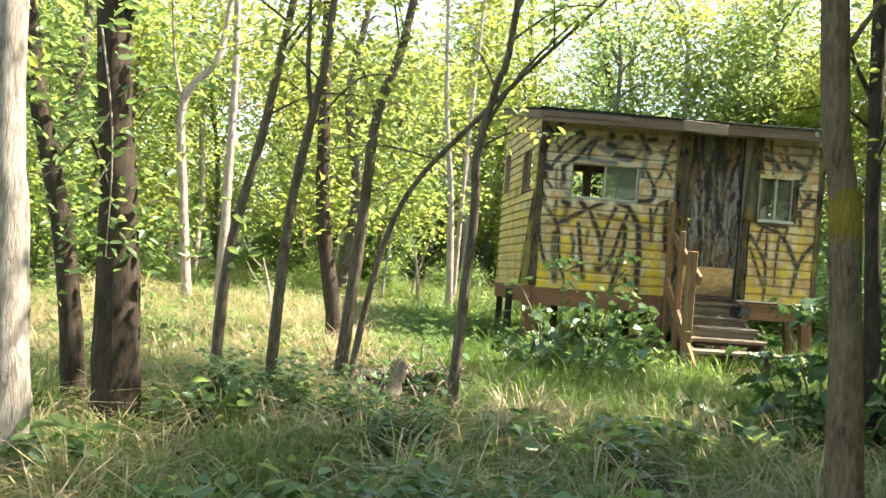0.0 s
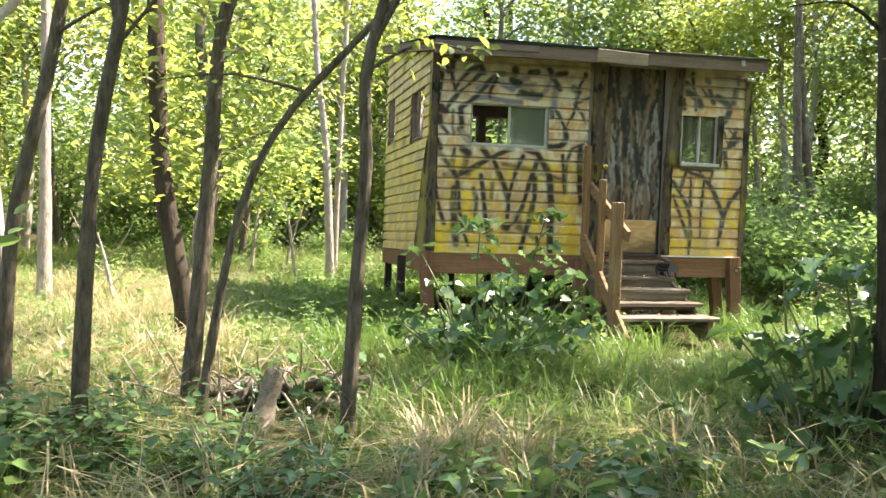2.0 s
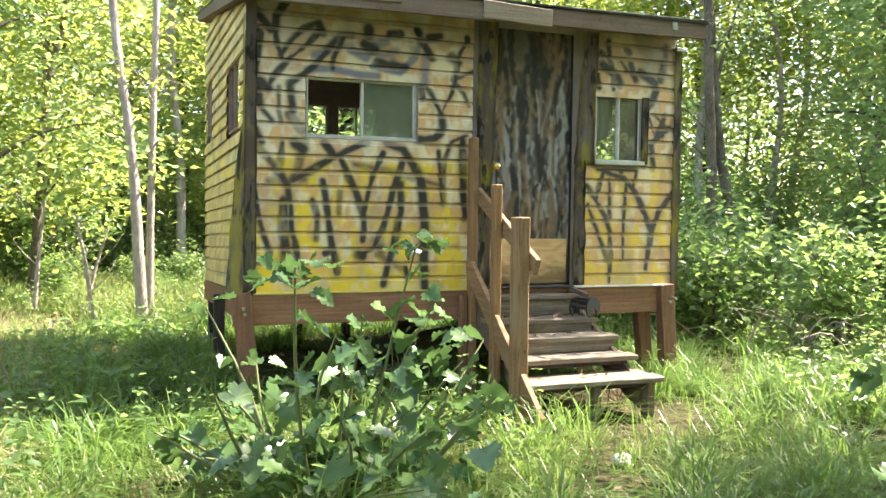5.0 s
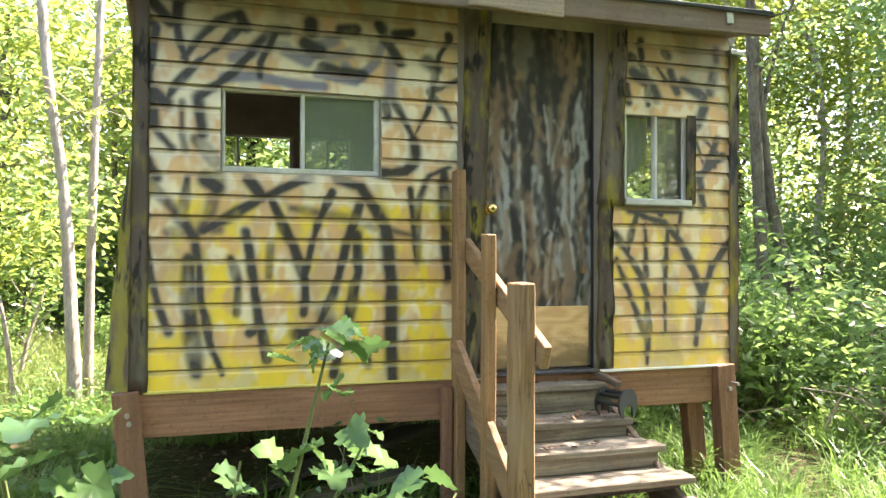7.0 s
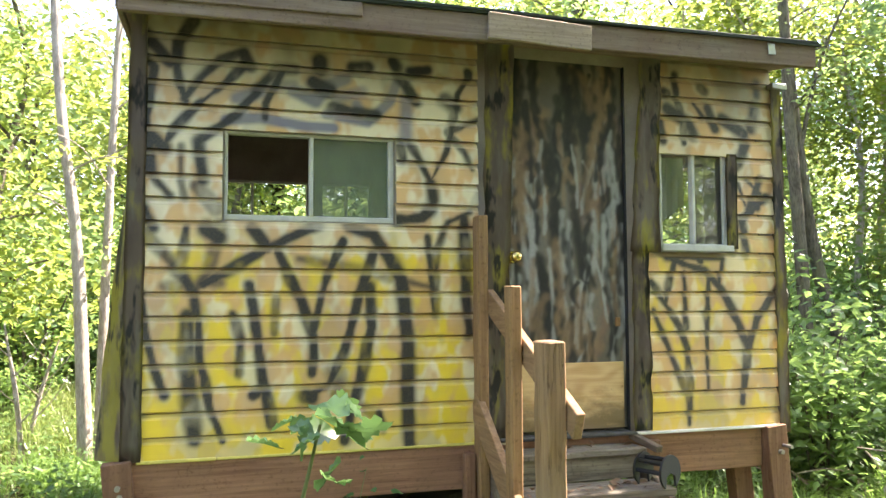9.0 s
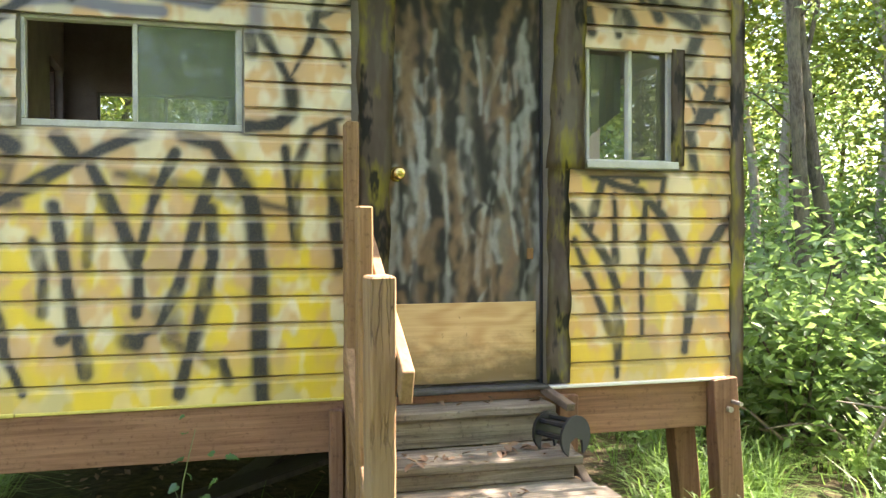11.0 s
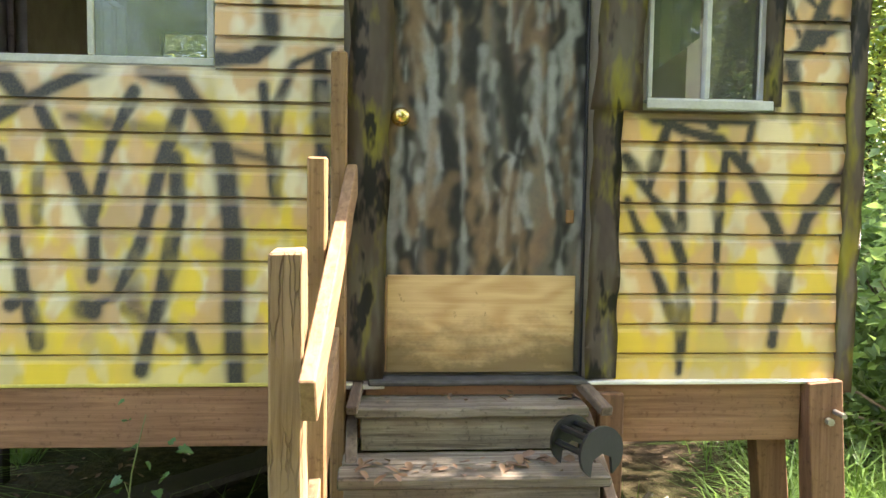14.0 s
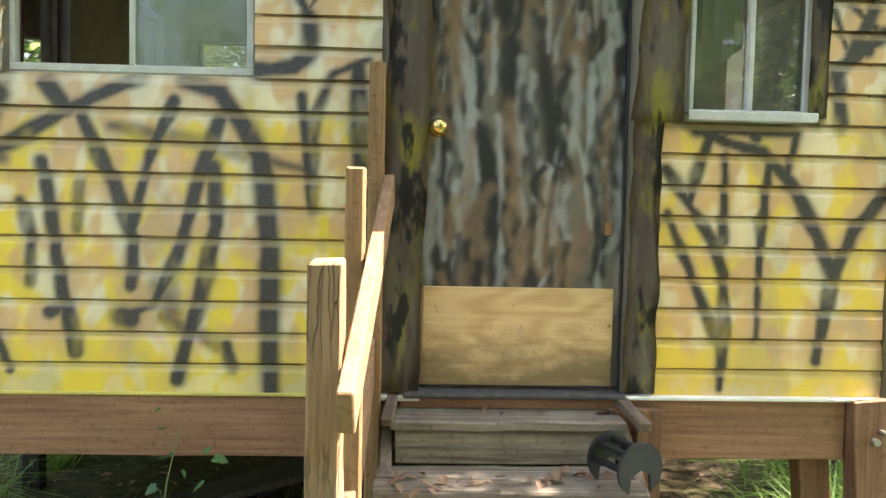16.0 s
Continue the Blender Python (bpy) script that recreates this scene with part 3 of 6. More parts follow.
def stroke_field(xs, zs, strokes, uneven=0.0):
    """How much of the strokes' paint lies at each place."""
    amount = np.zeros_like(xs)
    for width, strength, *path in strokes:
        pts = np.array(path).reshape(-1, 2)
        near = np.full_like(xs, 9.0)
        for a, b in zip(pts[:-1], pts[1:]):
            d = b - a
            t = np.clip(((xs - a[0]) * d[0] + (zs - a[1]) * d[1]) / max(1e-9, d @ d), 0, 1)
            near = np.minimum(near, np.hypot(xs - a[0] - t * d[0], zs - a[1] - t * d[1]))
        near = near + uneven
        soft = np.clip((width * 0.74 - near) / (width * 0.60), 0, 1)
        amount = np.maximum(amount, strength * soft * soft * (3 - 2 * soft))
    return amount


def field_noise(xs, zs, sx, sz, seed):
    return np.array([noise.fractal(Vector((x * sx, seed, z * sz)), 0.8, 2.0, 3) for x, z in zip(xs, zs)])


TOP_STROKES = [
    (0.09, 0.95, 0.82, 2.70, 0.90, 2.66), (0.07, 0.85, 0.92, 2.58, 1.14, 2.55), (0.06, 0.9, 1.27, 2.76, 1.36, 2.64),
    (0.08, 0.8, 1.52, 2.66, 1.58, 2.62), (0.08, 0.9, 2.88, 2.70, 3.02, 2.62, 3.05, 2.55), (0.09, 0.9, 3.25, 2.66, 3.40, 2.58),
    (0.08, 0.85, 3.42, 2.52, 3.36, 2.40), (0.07, 0.8, 3.50, 2.30, 3.42, 2.12), (0.07, 0.8, 3.15, 2.72, 3.20, 2.60),
]


def spray(xs, zs, front):
    """The paint amounts at places of a wall: dark, violet, grey; yellow, tan and a dull grey film."""
    low = np.clip((2.04 - zs) / 0.25, 0, 1)
    n1 = field_noise(xs, zs, 6.8, 4.4, 1.0)
    n2 = field_noise(xs, zs, 7.6, 5.2, 9.0)
    n3 = field_noise(xs, zs, 4.0, 3.0, 17.0)
    if front:
        dark = np.maximum.reduce([stroke_field(xs, zs, s, 0.016 * n2 + 0.012 * n3) for s in (UPPER_STROKES, MID_STROKES, LOW_STROKES, LOW2_STROKES, RIGHT_STROKES, RIGHT2_STROKES, TOP_STROKES)])
        dark = np.clip(dark * (1.32 + 0.7 * n2 + 0.3 * n3), 0, 1)
        violet = np.clip(1.4 * stroke_field(xs, zs, BLUE_STROKES), 0, 0.95)
        wide = np.maximum.reduce([stroke_field(xs, zs, [(w * 2.4, a * 0.30, *p) for w, a, *p in s]) for s in (UPPER_STROKES, MID_STROKES, LOW_STROKES, LOW2_STROKES, RIGHT2_STROKES)])
        grey = np.maximum(wide, 0.35 * np.clip((n3 - 0.2) / 0.3, 0, 1))
        foot = np.clip((1.06 - zs) / 0.1, 0, 1)
        yellow = np.clip(low * np.clip(0.70 + 2.6 * n1, 0.2, 0.98) + 0.35 * foot, 0, 0.95)
        tan = np.clip(0.30 + 2.2 * n2, 0.0, 0.85) * (1 - 0.75 * foot)
        tan = np.clip(tan + np.where(xs > 2.6, 0.22, 0.0), 0, 0.9)
        # grey overspray near the top, with the eave's shade put into the same film
        haze = np.clip((zs - 2.45) / 0.35, 0, 1) * (0.75 + 0.5 * n3)
    else:
        dark = np.clip((n3 - 0.45) / 0.2, 0, 0.8) * (zs > 1.9)
        violet = np.zeros_like(xs)
        grey = np.clip((n3 - 0.1) / 0.5, 0, 0.4)
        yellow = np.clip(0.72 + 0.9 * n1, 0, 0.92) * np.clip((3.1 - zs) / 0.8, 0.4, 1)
        tan = np.clip(0.34 + 1.2 * n2, 0, 0.7)
        haze = np.clip(0.38 + 0.6 * n3, 0, 0.8)
    one = np.ones_like(xs)
    return np.stack([dark, violet, grey, one], 1), np.stack([yellow, tan, haze, one], 1)


PROFILE_OUT = (0.002, 0.026, 0.0255, 0.0248, 0.024, 0.0233, 0.0226, 0.0218, 0.021, 0.0205, 0.011, 0.007, -0.011, -0.011)
PROFILE_UP = (0.0, 0.0, 0.010, 0.020, 0.030, 0.040, 0.050, 0.060, 0.070, 0.076, 0.088, 0.1045, 0.105, 0.118)


def siding_board(parent, start, end, z0, origin, along, outward, front, step, top=None, fall=0.0):
    """One lapped board from start to end along a wall. top: the height that cuts it at each end (a raked wall)."""
    rng = random.Random(int(z0 * 1000) + int(start * 77))
    count = max(2, int((end - start) / step) + 1)
    s = np.linspace(start, end, count)
    sag = 0.0015 * np.sin(s * 3.1 + rng.uniform(0, 6)) + 0.0012 * np.sin(s * 9.7 + rng.uniform(0, 6))
    rows, heights = [], []
    for out, up in zip(PROFILE_OUT, PROFILE_UP):
        z = z0 + up - fall * s
        if top is not None:
            z = np.minimum(z, top(s))
        place = np.array(origin)[None] + s[:, None] * np.array(along)[None] + (out + sag)[:, None] * np.array(outward)[None]
        place[:, 2] = z + (sag * 0.8 if up < 0.02 else 0)
        rows.append(place)
        heights.append(z)
    v = np.concatenate(rows)
    k = len(PROFILE_UP)
    idx = np.arange(k * count).reshape(k, count)
    f = np.stack([idx[:-1, :-1], idx[:-1, 1:], idx[1:, 1:], idx[1:, :-1]], -1).reshape(-1, 4)
    me = quick_mesh("siding_board", v, f, SIDING)
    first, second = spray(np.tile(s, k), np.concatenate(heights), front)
    # pale sky sheen in coves along the board tops, painted by thinning the spray
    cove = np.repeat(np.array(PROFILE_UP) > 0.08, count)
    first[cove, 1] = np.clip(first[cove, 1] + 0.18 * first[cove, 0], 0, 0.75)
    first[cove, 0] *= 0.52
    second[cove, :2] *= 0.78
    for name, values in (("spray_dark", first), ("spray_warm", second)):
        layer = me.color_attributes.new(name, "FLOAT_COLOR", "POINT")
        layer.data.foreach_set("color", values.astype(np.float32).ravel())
    ob = new("siding_board", me)
    ob.parent = parent
    return ob


def wall_with_holes(name, a, b, bottom, tops, thick, holes, material, parent, label=""):
    """A wall from a to b (plan), with openings cut right through it; tops: its height at both ends."""
    a, b = Vector((*a, 0)), Vector((*b, 0))
    length = (b - a).length
    along = (b - a) / length
    inward = Vector((-along.y, along.x, 0))
    cuts = sorted({0.0, length, *[h[0] for h in holes], *[h[1] for h in holes]})
    levels = sorted({bottom, *[h[2] for h in holes], *[h[3] for h in holes]})
    rows = len(levels)

    def height(i, k):
        return levels[k] if k < rows else tops[0] + (tops[1] - tops[0]) * cuts[i] / length

    def solid(i, k):
        if not (0 <= i < len(cuts) - 1 and 0 <= k < rows):
            return False
        s, z = (cuts[i] + cuts[i + 1]) / 2, (levels[k] + (levels[k + 1] if k + 1 < rows else levels[k] + 0.02)) / 2
        return not any(h[0] < s < h[1] and h[2] < z < h[3] for h in holes)

    bm = bmesh.new()
    made = {}

    def corner(i, k, side):
        if (i, k, side) not in made:
            q = a + along * cuts[i] + inward * (thick * side)
            made[i, k, side] = bm.verts.new((q.x, q.y, height(i, k)))
        return made[i, k, side]

    for i in range(len(cuts) - 1):
        for k in range(rows):
            if not solid(i, k):
                continue
            bm.faces.new([corner(*p, 0) for p in ((i, k), (i + 1, k), (i + 1, k + 1), (i, k + 1))])
            bm.faces.new([corner(*p, 1) for p in ((i, k + 1), (i + 1, k + 1), (i + 1, k), (i, k))])
            for di, dk, p, q in ((0, -1, (i, k), (i + 1, k)), (0, 1, (i + 1, k + 1), (i, k + 1)), (-1, 0, (i, k + 1), (i, k)), (1, 0, (i + 1, k), (i + 1, k + 1))):
                if not solid(i + di, k + dk):
                    bm.faces.new((corner(*p, 0), corner(*p, 1), corner(*q, 1), corner(*q, 0)))
    bmesh.ops.recalc_face_normals(bm, faces=bm.faces[:])
    return part(name, bm, material, parent, label)


def window_unit(parent, lo, hi, depth_dir, split, material=WHITE_FRAME, panes=(PANE, PANE), bar=0.022, name="window", panels=(True, True), label=""):
    """A sliding window: frame bars, a middle bar and its panes, in a wall that runs from lo to hi (3D corners of the opening)."""
    lo, hi = Vector(lo), Vector(hi)
    along = Vector((hi.x - lo.x, hi.y - lo.y, 0))
    length = along.length
    along.normalize()
    out = Vector(depth_dir).normalized()
    turn = Matrix((along, out, Vector((0, 0, 1)))).transposed().to_4x4()
    place = Matrix.Translation(lo) @ turn
    h = hi.z - lo.z

    def bar_mesh(x0, x1, z0, z1, y0=-0.03, y1=0.02):
        bm = box((x0, y0, z0), (x1, y1, z1), 0.003)
        bm.transform(place)
        return bm

    top = part(name, bar_mesh(0, length, 0, bar * 1.3), material, parent, label)
    part("window_frame", bar_mesh(0, length, h - bar * 0.7, h), material, top)
    part("window_frame", bar_mesh(0, bar * 0.8, bar * 1.3, h - bar * 0.7), material, top)
    part("window_frame", bar_mesh(length - bar * 1.2, length, bar * 1.3, h - bar * 0.7), material, top)
    x = length * split
    part("window_frame", bar_mesh(x - bar * 0.45, x + bar * 0.45, bar * 1.3, h - bar * 0.7, -0.02, 0.024), material, top)
    for x0, x1, glass_mat, have, y in ((bar * 0.8, x, panes[0], panels[0], -0.012), (x, length - bar * 1.2, panes[1], panels[1], 0.004)):
        if have:
            pane = part("pane", bar_mesh(x0 + 0.002, x1 - 0.002, bar * 1.3, h - bar * 0.7, y, y + 0.004), glass_mat, top)
            pane.visible_shadow = False
    return top


def door_leaf(parent, lo, hi):
    """The door: its face is a fine grid that carries the sprayed dabs."""
    rng = np.random.default_rng(24)
    xs, zs = np.linspace(lo[0], hi[0], 100), np.linspace(lo[2], hi[2], 270)
    gx, gzz = np.meshgrid(xs, zs)
    px, pz = gx.ravel(), gzz.ravel()
    colour = np.tile(np.array((0.105, 0.096, 0.076)), (len(px), 1))
    dabs = [((0.235, 0.150, 0.080), 70, 0.055, 0.75), ((0.125, 0.120, 0.100), 50, 0.06, 0.7), ((0.17, 0.10, 0.078), 12, 0.05, 0.6),
            ((0.014, 0.015, 0.015), 84, 0.036, 0.95), ((0.29, 0.30, 0.285), 60, 0.022, 0.8), ((0.014, 0.015, 0.015), 60, 0.026, 0.95), ((0.23, 0.15, 0.085), 22, 0.04, 0.7)]
    for shade, count, wide, strength in dabs:
        for _ in range(count):
            x, z = rng.uniform(lo[0], hi[0]), rng.uniform(lo[2] + 0.3, hi[2] - (0.5 if shade[2] > 0.25 else 0.0))
            long, w = rng.uniform(0.06, 0.24), wide * rng.uniform(0.6, 1.3)
            slant, bow = rng.normal(0, 0.10), rng.normal(0, 0.02)
            t = np.clip((pz - z) / long, -1, 1)
            off = np.hypot(px - x - slant * (pz - z) - bow * t * t, np.maximum(0, np.abs(pz - z) - long))
            ragged = 0.25 * w * np.sin(pz * 61 + x * 40) * np.cos(px * 47 + z * 30)
            soft = np.clip((1.15 * w - off - ragged) / (1.1 * w), 0, 1)
            amount = strength * rng.uniform(0.7, 1.0) * soft * soft * (3 - 2 * soft)
            colour += amount[:, None] * (np.array(shade) - colour)
    rows, cols = gx.shape
    idx = np.arange(rows * cols).reshape(rows, cols)
    front = np.stack([px, np.full_like(px, lo[1]), pz], 1)
    f = np.stack([idx[:-1, :-1], idx[:-1, 1:], idx[1:, 1:], idx[1:, :-1]], -1).reshape(-1, 4)
    corners = [idx[0, 0], idx[0, -1], idx[-1, -1], idx[-1, 0]]
    back = front[corners] + (0, hi[1] - lo[1], 0)
    n = len(front)
    sides = [(corners[k], n + k, n + (k + 1) % 4, corners[(k + 1) % 4]) for k in range(4)] + [(n + 3, n + 2, n + 1, n)]
    me = quick_mesh("door", np.concatenate([front, back]), np.concatenate([f, np.array(sides)]), DOOR)
    layer = me.color_attributes.new("door_spray", "FLOAT_COLOR", "POINT")
    values = np.concatenate([colour, np.tile((0.09, 0.08, 0.06), (4, 1))])
    layer.data.foreach_set("color", np.concatenate([values, np.ones((len(values), 1))], 1).astype(np.float32).ravel())
    ob = new("door", me)
    ob.parent = parent
    return tagged(ob, "closed door sprayed like dark tree bark")


def build_cabin():
    cabin = thing("cabin", "small raised cabin with sprayed yellow lap siding on wooden posts", "cabin")
    left_back = (-0.02, DEEP)
    right_back = (WIDE + 0.02, DEEP)
    side_len = math.hypot(left_back[0] + 0.02, DEEP)
    # walls: plan corners run so that the inside lies to their left
    front = wall_with_holes("wall", (0, 0.014), (WIDE, 0.014), 0.84, (WALL_TOP, WALL_TOP), 0.08,
                            [(0.385, 1.245, 1.99, 2.435), (1.86, 2.60, 0.86, 2.93), (2.83, 3.32, 1.875, 2.455)], INSIDE, cabin, "front wall in sprayed yellow lap siding")
    right = wall_with_holes("wall", (WIDE, 0), right_back, 0.84, (FRONT_TOP, BACK_TOP), 0.09, [(0.55, 1.45, 1.75, 2.5)], INSIDE, cabin)
    back = wall_with_holes("wall", right_back, left_back, 0.84, (BACK_TOP, BACK_TOP), 0.09,
                           [(right_back[0] - 1.84, right_back[0] - 1.38, 1.65, 2.64), (right_back[0] - 1.28, right_back[0] - 0.30, 1.65, 2.64)], INSIDE, cabin)
    left = wall_with_holes("wall", (left_back[0] + 0.014, left_back[1]), (0.014, 0.1), 0.84 - 0.1, (BACK_TOP, FRONT_TOP), 0.08,
                           [(side_len - 1.33, side_len - 0.55, 2.095, 2.665), (side_len - 3.05, side_len - 2.5, 2.209, 2.779)], INSIDE, cabin, "side wall in faded yellow lap siding")
    # front siding, course by course
    for k in range(19):
        z0 = BASE + PITCH * k
        spans = [(0.02, 1.705)] if not 10 <= k <= 13 else [(0.02, 0.375), (1.252, 1.705)]
        if k <= 8:
            spans.append((2.725 + 0.003 * (k % 3), 3.60))
        elif k <= 13:
            spans.append((3.315, 3.60))
        else:
            spans.append((2.80, 3.60))
        for s0, s1 in spans:
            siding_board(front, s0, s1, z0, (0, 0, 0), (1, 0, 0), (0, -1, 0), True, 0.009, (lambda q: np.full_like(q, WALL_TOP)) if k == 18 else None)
    # left side siding
    away = Vector((left_back[0], left_back[1], 0)).normalized()
    out = Vector((-away.y, away.x, 0))

    def rake(s):
        return FRONT_TOP + 0.08 + (BACK_TOP - FRONT_TOP) * s / side_len

    for k in range(22):
        z0 = BASE + PITCH * k - 0.004
        spans = [(0.0, side_len)]
        if k == 11:
            spans = [(0.0, 0.55), (1.33, side_len)]
        elif 12 <= k <= 15:
            spans = [(0.0, 0.55), (1.33, 2.5), (3.05, side_len)]
        elif k == 16:
            spans = [(0.0, 2.5), (3.05, side_len)]
        if z0 > rake(side_len) - 0.02:
            break
        for s0, s1 in spans:
            if z0 < rake(s1):
                begin = s0 if z0 < rake(s0) else min(s1 - 0.05, (z0 - FRONT_TOP - 0.08) / (BACK_TOP - FRONT_TOP) * side_len)
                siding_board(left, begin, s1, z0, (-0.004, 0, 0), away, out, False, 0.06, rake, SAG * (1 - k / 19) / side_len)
    # sheet metal trims: corners, bottom strip, flashing round the door
    def sheet(name, x0a, x1a, x0b, x1b, z0, z1, y, material, wave=0.012, label="", parent=front):
        bm = bmesh.new()
        steps, cols = 26, 5
        grid = []
        for i in range(steps + 1):
            t = i / steps
            row = []
            for j in range(cols + 1):
                u = j / cols
                x = (x0a + (x0b - x0a) * t) * (1 - u) + (x1a + (x1b - x1a) * t) * u
                z = z0 + (z1 - z0) * t
                d = noise.noise((x * 5, z * 4, x0a * 9)) * wave + noise.noise((x * 14, z * 11, 3)) * wave * 0.4
                edge = 0.5 * wave * noise.noise((z * 6, x0a * 7 + u * 9, 1.0))
                row.append(bm.verts.new((x + edge, y - abs(d) - 0.2 * wave, z)))
            grid.append(row)
        for i in range(steps):
            for j in range(cols):
                bm.faces.new((grid[i][j], grid[i][j + 1], grid[i + 1][j + 1], grid[i + 1][j]))
        bmesh.ops.solidify(bm, geom=bm.faces[:], thickness=-0.003)
        for face in bm.faces:
            face.smooth = True
        return part(name, bm, material, parent, label)

    sheet("corner_trim", -0.075, 0.022, -0.055, 0.022, 0.845, WALL_TOP - 0.01, -0.028, FLASHING, 0.014, "bent brown corner flashing with yellow spray")
    bm = bmesh.new()
    rows = []
    for i in range(25):
        t = i / 24
        bow = max(0.0, 1 - t / 0.62) ** 0.7
        z = 0.85 + 2.0 * t
        wob = 0.008 * noise.noise((z * 5, 2, 7))
        rows.append([bm.verts.new((-0.062 - 0.125 * bow * u + wob * u, -0.03 + u * (0.10 - 0.02 * bow), z)) for u in (0, 0.35, 0.7, 1.0)])
    for r0, r1 in zip(rows[:-1], rows[1:]):
        for k in range(3):
            bm.faces.new((r0[k], r0[k + 1], r1[k + 1], r1[k]))
    bmesh.ops.solidify(bm, geom=bm.faces[:], thickness=-0.003)
    part("corner_trim", bm, FLASHING_YELLOW, front, "sheet flap bowed out at the foot, sprayed yellow")
    sheet("corner_trim", 3.582, 3.660, 3.588, 3.662, 0.80, 2.86, -0.030, FLASHING, 0.034, "wrinkled flashing at the far corner")
    part("end_strip", box((3.602, -0.026, 0.842), (3.622, 0.012, 2.90), 0.002), FLASHING, front, "brown metal end strip")
    sheet("door_flashing", 1.695, 1.855, 1.745, 1.90, 0.86, 2.98, -0.030, FLASHING, 0.036, "crinkled brown flashing beside the door")
    sheet("door_flashing", 2.612, 2.728, 2.62, 2.725, 0.86, 1.86, -0.030, FLASHING, 0.030)
    sheet("door_flashing", 2.605, 2.79, 2.69, 2.83, 1.86, 2.98, -0.032, FLASHING, 0.034)
    sheet("window_flashing", 3.258, 3.328, 3.262, 3.335, 1.885, 2.45, -0.034, FLASHING, 0.012)
    part("bottom_strip", box((0.0, -0.034, 0.832), (0.36, -0.003, 0.848), 0.003), YELLOW_TRIM, front, "metal starter strip sprayed yellow")
    part("bottom_strip", box((0.363, -0.030, 0.833), (1.70, -0.003, 0.847), 0.003), YELLOW_TRIM, front)
    part("bottom_strip", box((1.71, -0.060, 0.828), (1.86, -0.003, 0.846), 0.003), WHITE_TRIM, front)
    part("bottom_strip", box((2.60, -0.055, 0.838), (3.58, -0.003, 0.852), 0.003), WHITE_TRIM, front)
    sheet("window_flashing", 2.775, 3.30, 2.775, 3.30, 1.862, 1.888, -0.036, METAL_EDGE, 0.012, "torn metal strip under the window")
    # door
    door = door_leaf(cabin, (1.862, 0.012, 0.875), (2.598, 0.055, 2.928))
    patch = part("kick_panel", box((1.868, -0.002, 0.878), (2.575, 0.012, 1.243), 0.002), PLYWOOD, door, "bare stained plywood panel")
    part("door_edge", box((1.852, -0.006, 0.88), (1.867, 0.010, 1.235), 0.002), RAIL_Z, door)
    # black strip standing in for the dark open gap beside the door
    part("door_edge", box((2.5975, -0.012, 0.86), (2.606, 0.05, 2.925), 0.002), RUBBER, door)
    bm = bmesh.new()
    bmesh.ops.create_uvsphere(bm, u_segments=18, v_segments=12, radius=0.030, matrix=pose(1.912, -0.048, 1.823) @ Matrix.Diagonal((1, 0.8, 1, 1)))
    knob = part("door_knob", bm, BRASS, door, "round brass knob")
    part("rose", cylinder((1.912, 0.014, 1.823), (1.912, -0.002, 1.823), 0.036, 0.030, 20), BRASS, knob)
    part("spindle", cylinder((1.912, 0.0, 1.823), (1.912, -0.035, 1.823), 0.013, 0.016, 12), BRASS, knob)
    part("keyhole_scar", box((2.535, 0.006, 1.44), (2.565, 0.013, 1.49), 0.004, None, 0, 0.003), RAIL_Z, door)
    part("threshold", box((1.80, -0.075, 0.842), (2.615, 0.03, 0.862), 0.006, None, 8, 0.005), THRESHOLD, cabin, "curled dusty black rubber threshold strip")
    # windows of the front
    window_unit(cabin, (0.385, 0.03, 1.99), (1.245, 0.03, 2.435), (0, -1, 0), 0.50, panes=(CLEAR_PANE, PANE), panels=(False, True), name="window", label="sliding window with one dusty pane")
    w2 = window_unit(cabin, (2.83, 0.02, 1.885), (3.285, 0.02, 2.455), (0, -1, 0), 0.50, panes=(CLEAR_PANE, DIM_ROOM_PANE), name="window", label="small two-pane window in a white frame")
    part("window_sill", box((2.815, -0.045, 1.868), (3.30, 0.03, 1.905), 0.004), WHITE_FRAME, w2)
    bm = bmesh.new()
    grid = [[bm.verts.new((2.86 + 0.21 * i / 8, 0.13 + 0.012 * math.sin(i * 2.1), 2.44 - (0.44 - 0.16 * i / 8) * j / 8)) for i in range(9)] for j in range(9)]
    for j in range(8):
        for i in range(8):
            bm.faces.new((grid[j][i], grid[j][i + 1], grid[j + 1][i + 1], grid[j + 1][i]))
    bmesh.ops.solidify(bm, geom=bm.faces[:], thickness=0.003)
    part("curtain", bm, CURTAIN, w2, "torn pale green curtain behind the pane")
    # side and back windows
    for s0, s1, z0, z1 in ((0.55, 1.33, 2.095, 2.665), (2.5, 3.05, 2.209, 2.779)):
        a, b = away * s1, away * s0
        window_unit(cabin, (a.x + 0.01, a.y, z0), (b.x + 0.01, b.y, z1), out, 0.5, FASCIA_X, panes=(PANE, CLEAR_PANE), name="window")
    for x0, x1 in ((0.30, 1.28), (1.38, 1.84)):
        window_unit(cabin, (x0, DEEP - 0.03, 1.65), (x1, DEEP - 0.03, 2.64), (0, 1, 0), 0.5, panes=(CLEAR_PANE, CLEAR_PANE), name="window", panels=(True, False))
    # floor, ceiling inside, roof
    part("floor", box((0.0, 0.09, 0.80), (WIDE, DEEP - 0.1, 0.858), 0), WEATHERED_X, cabin)

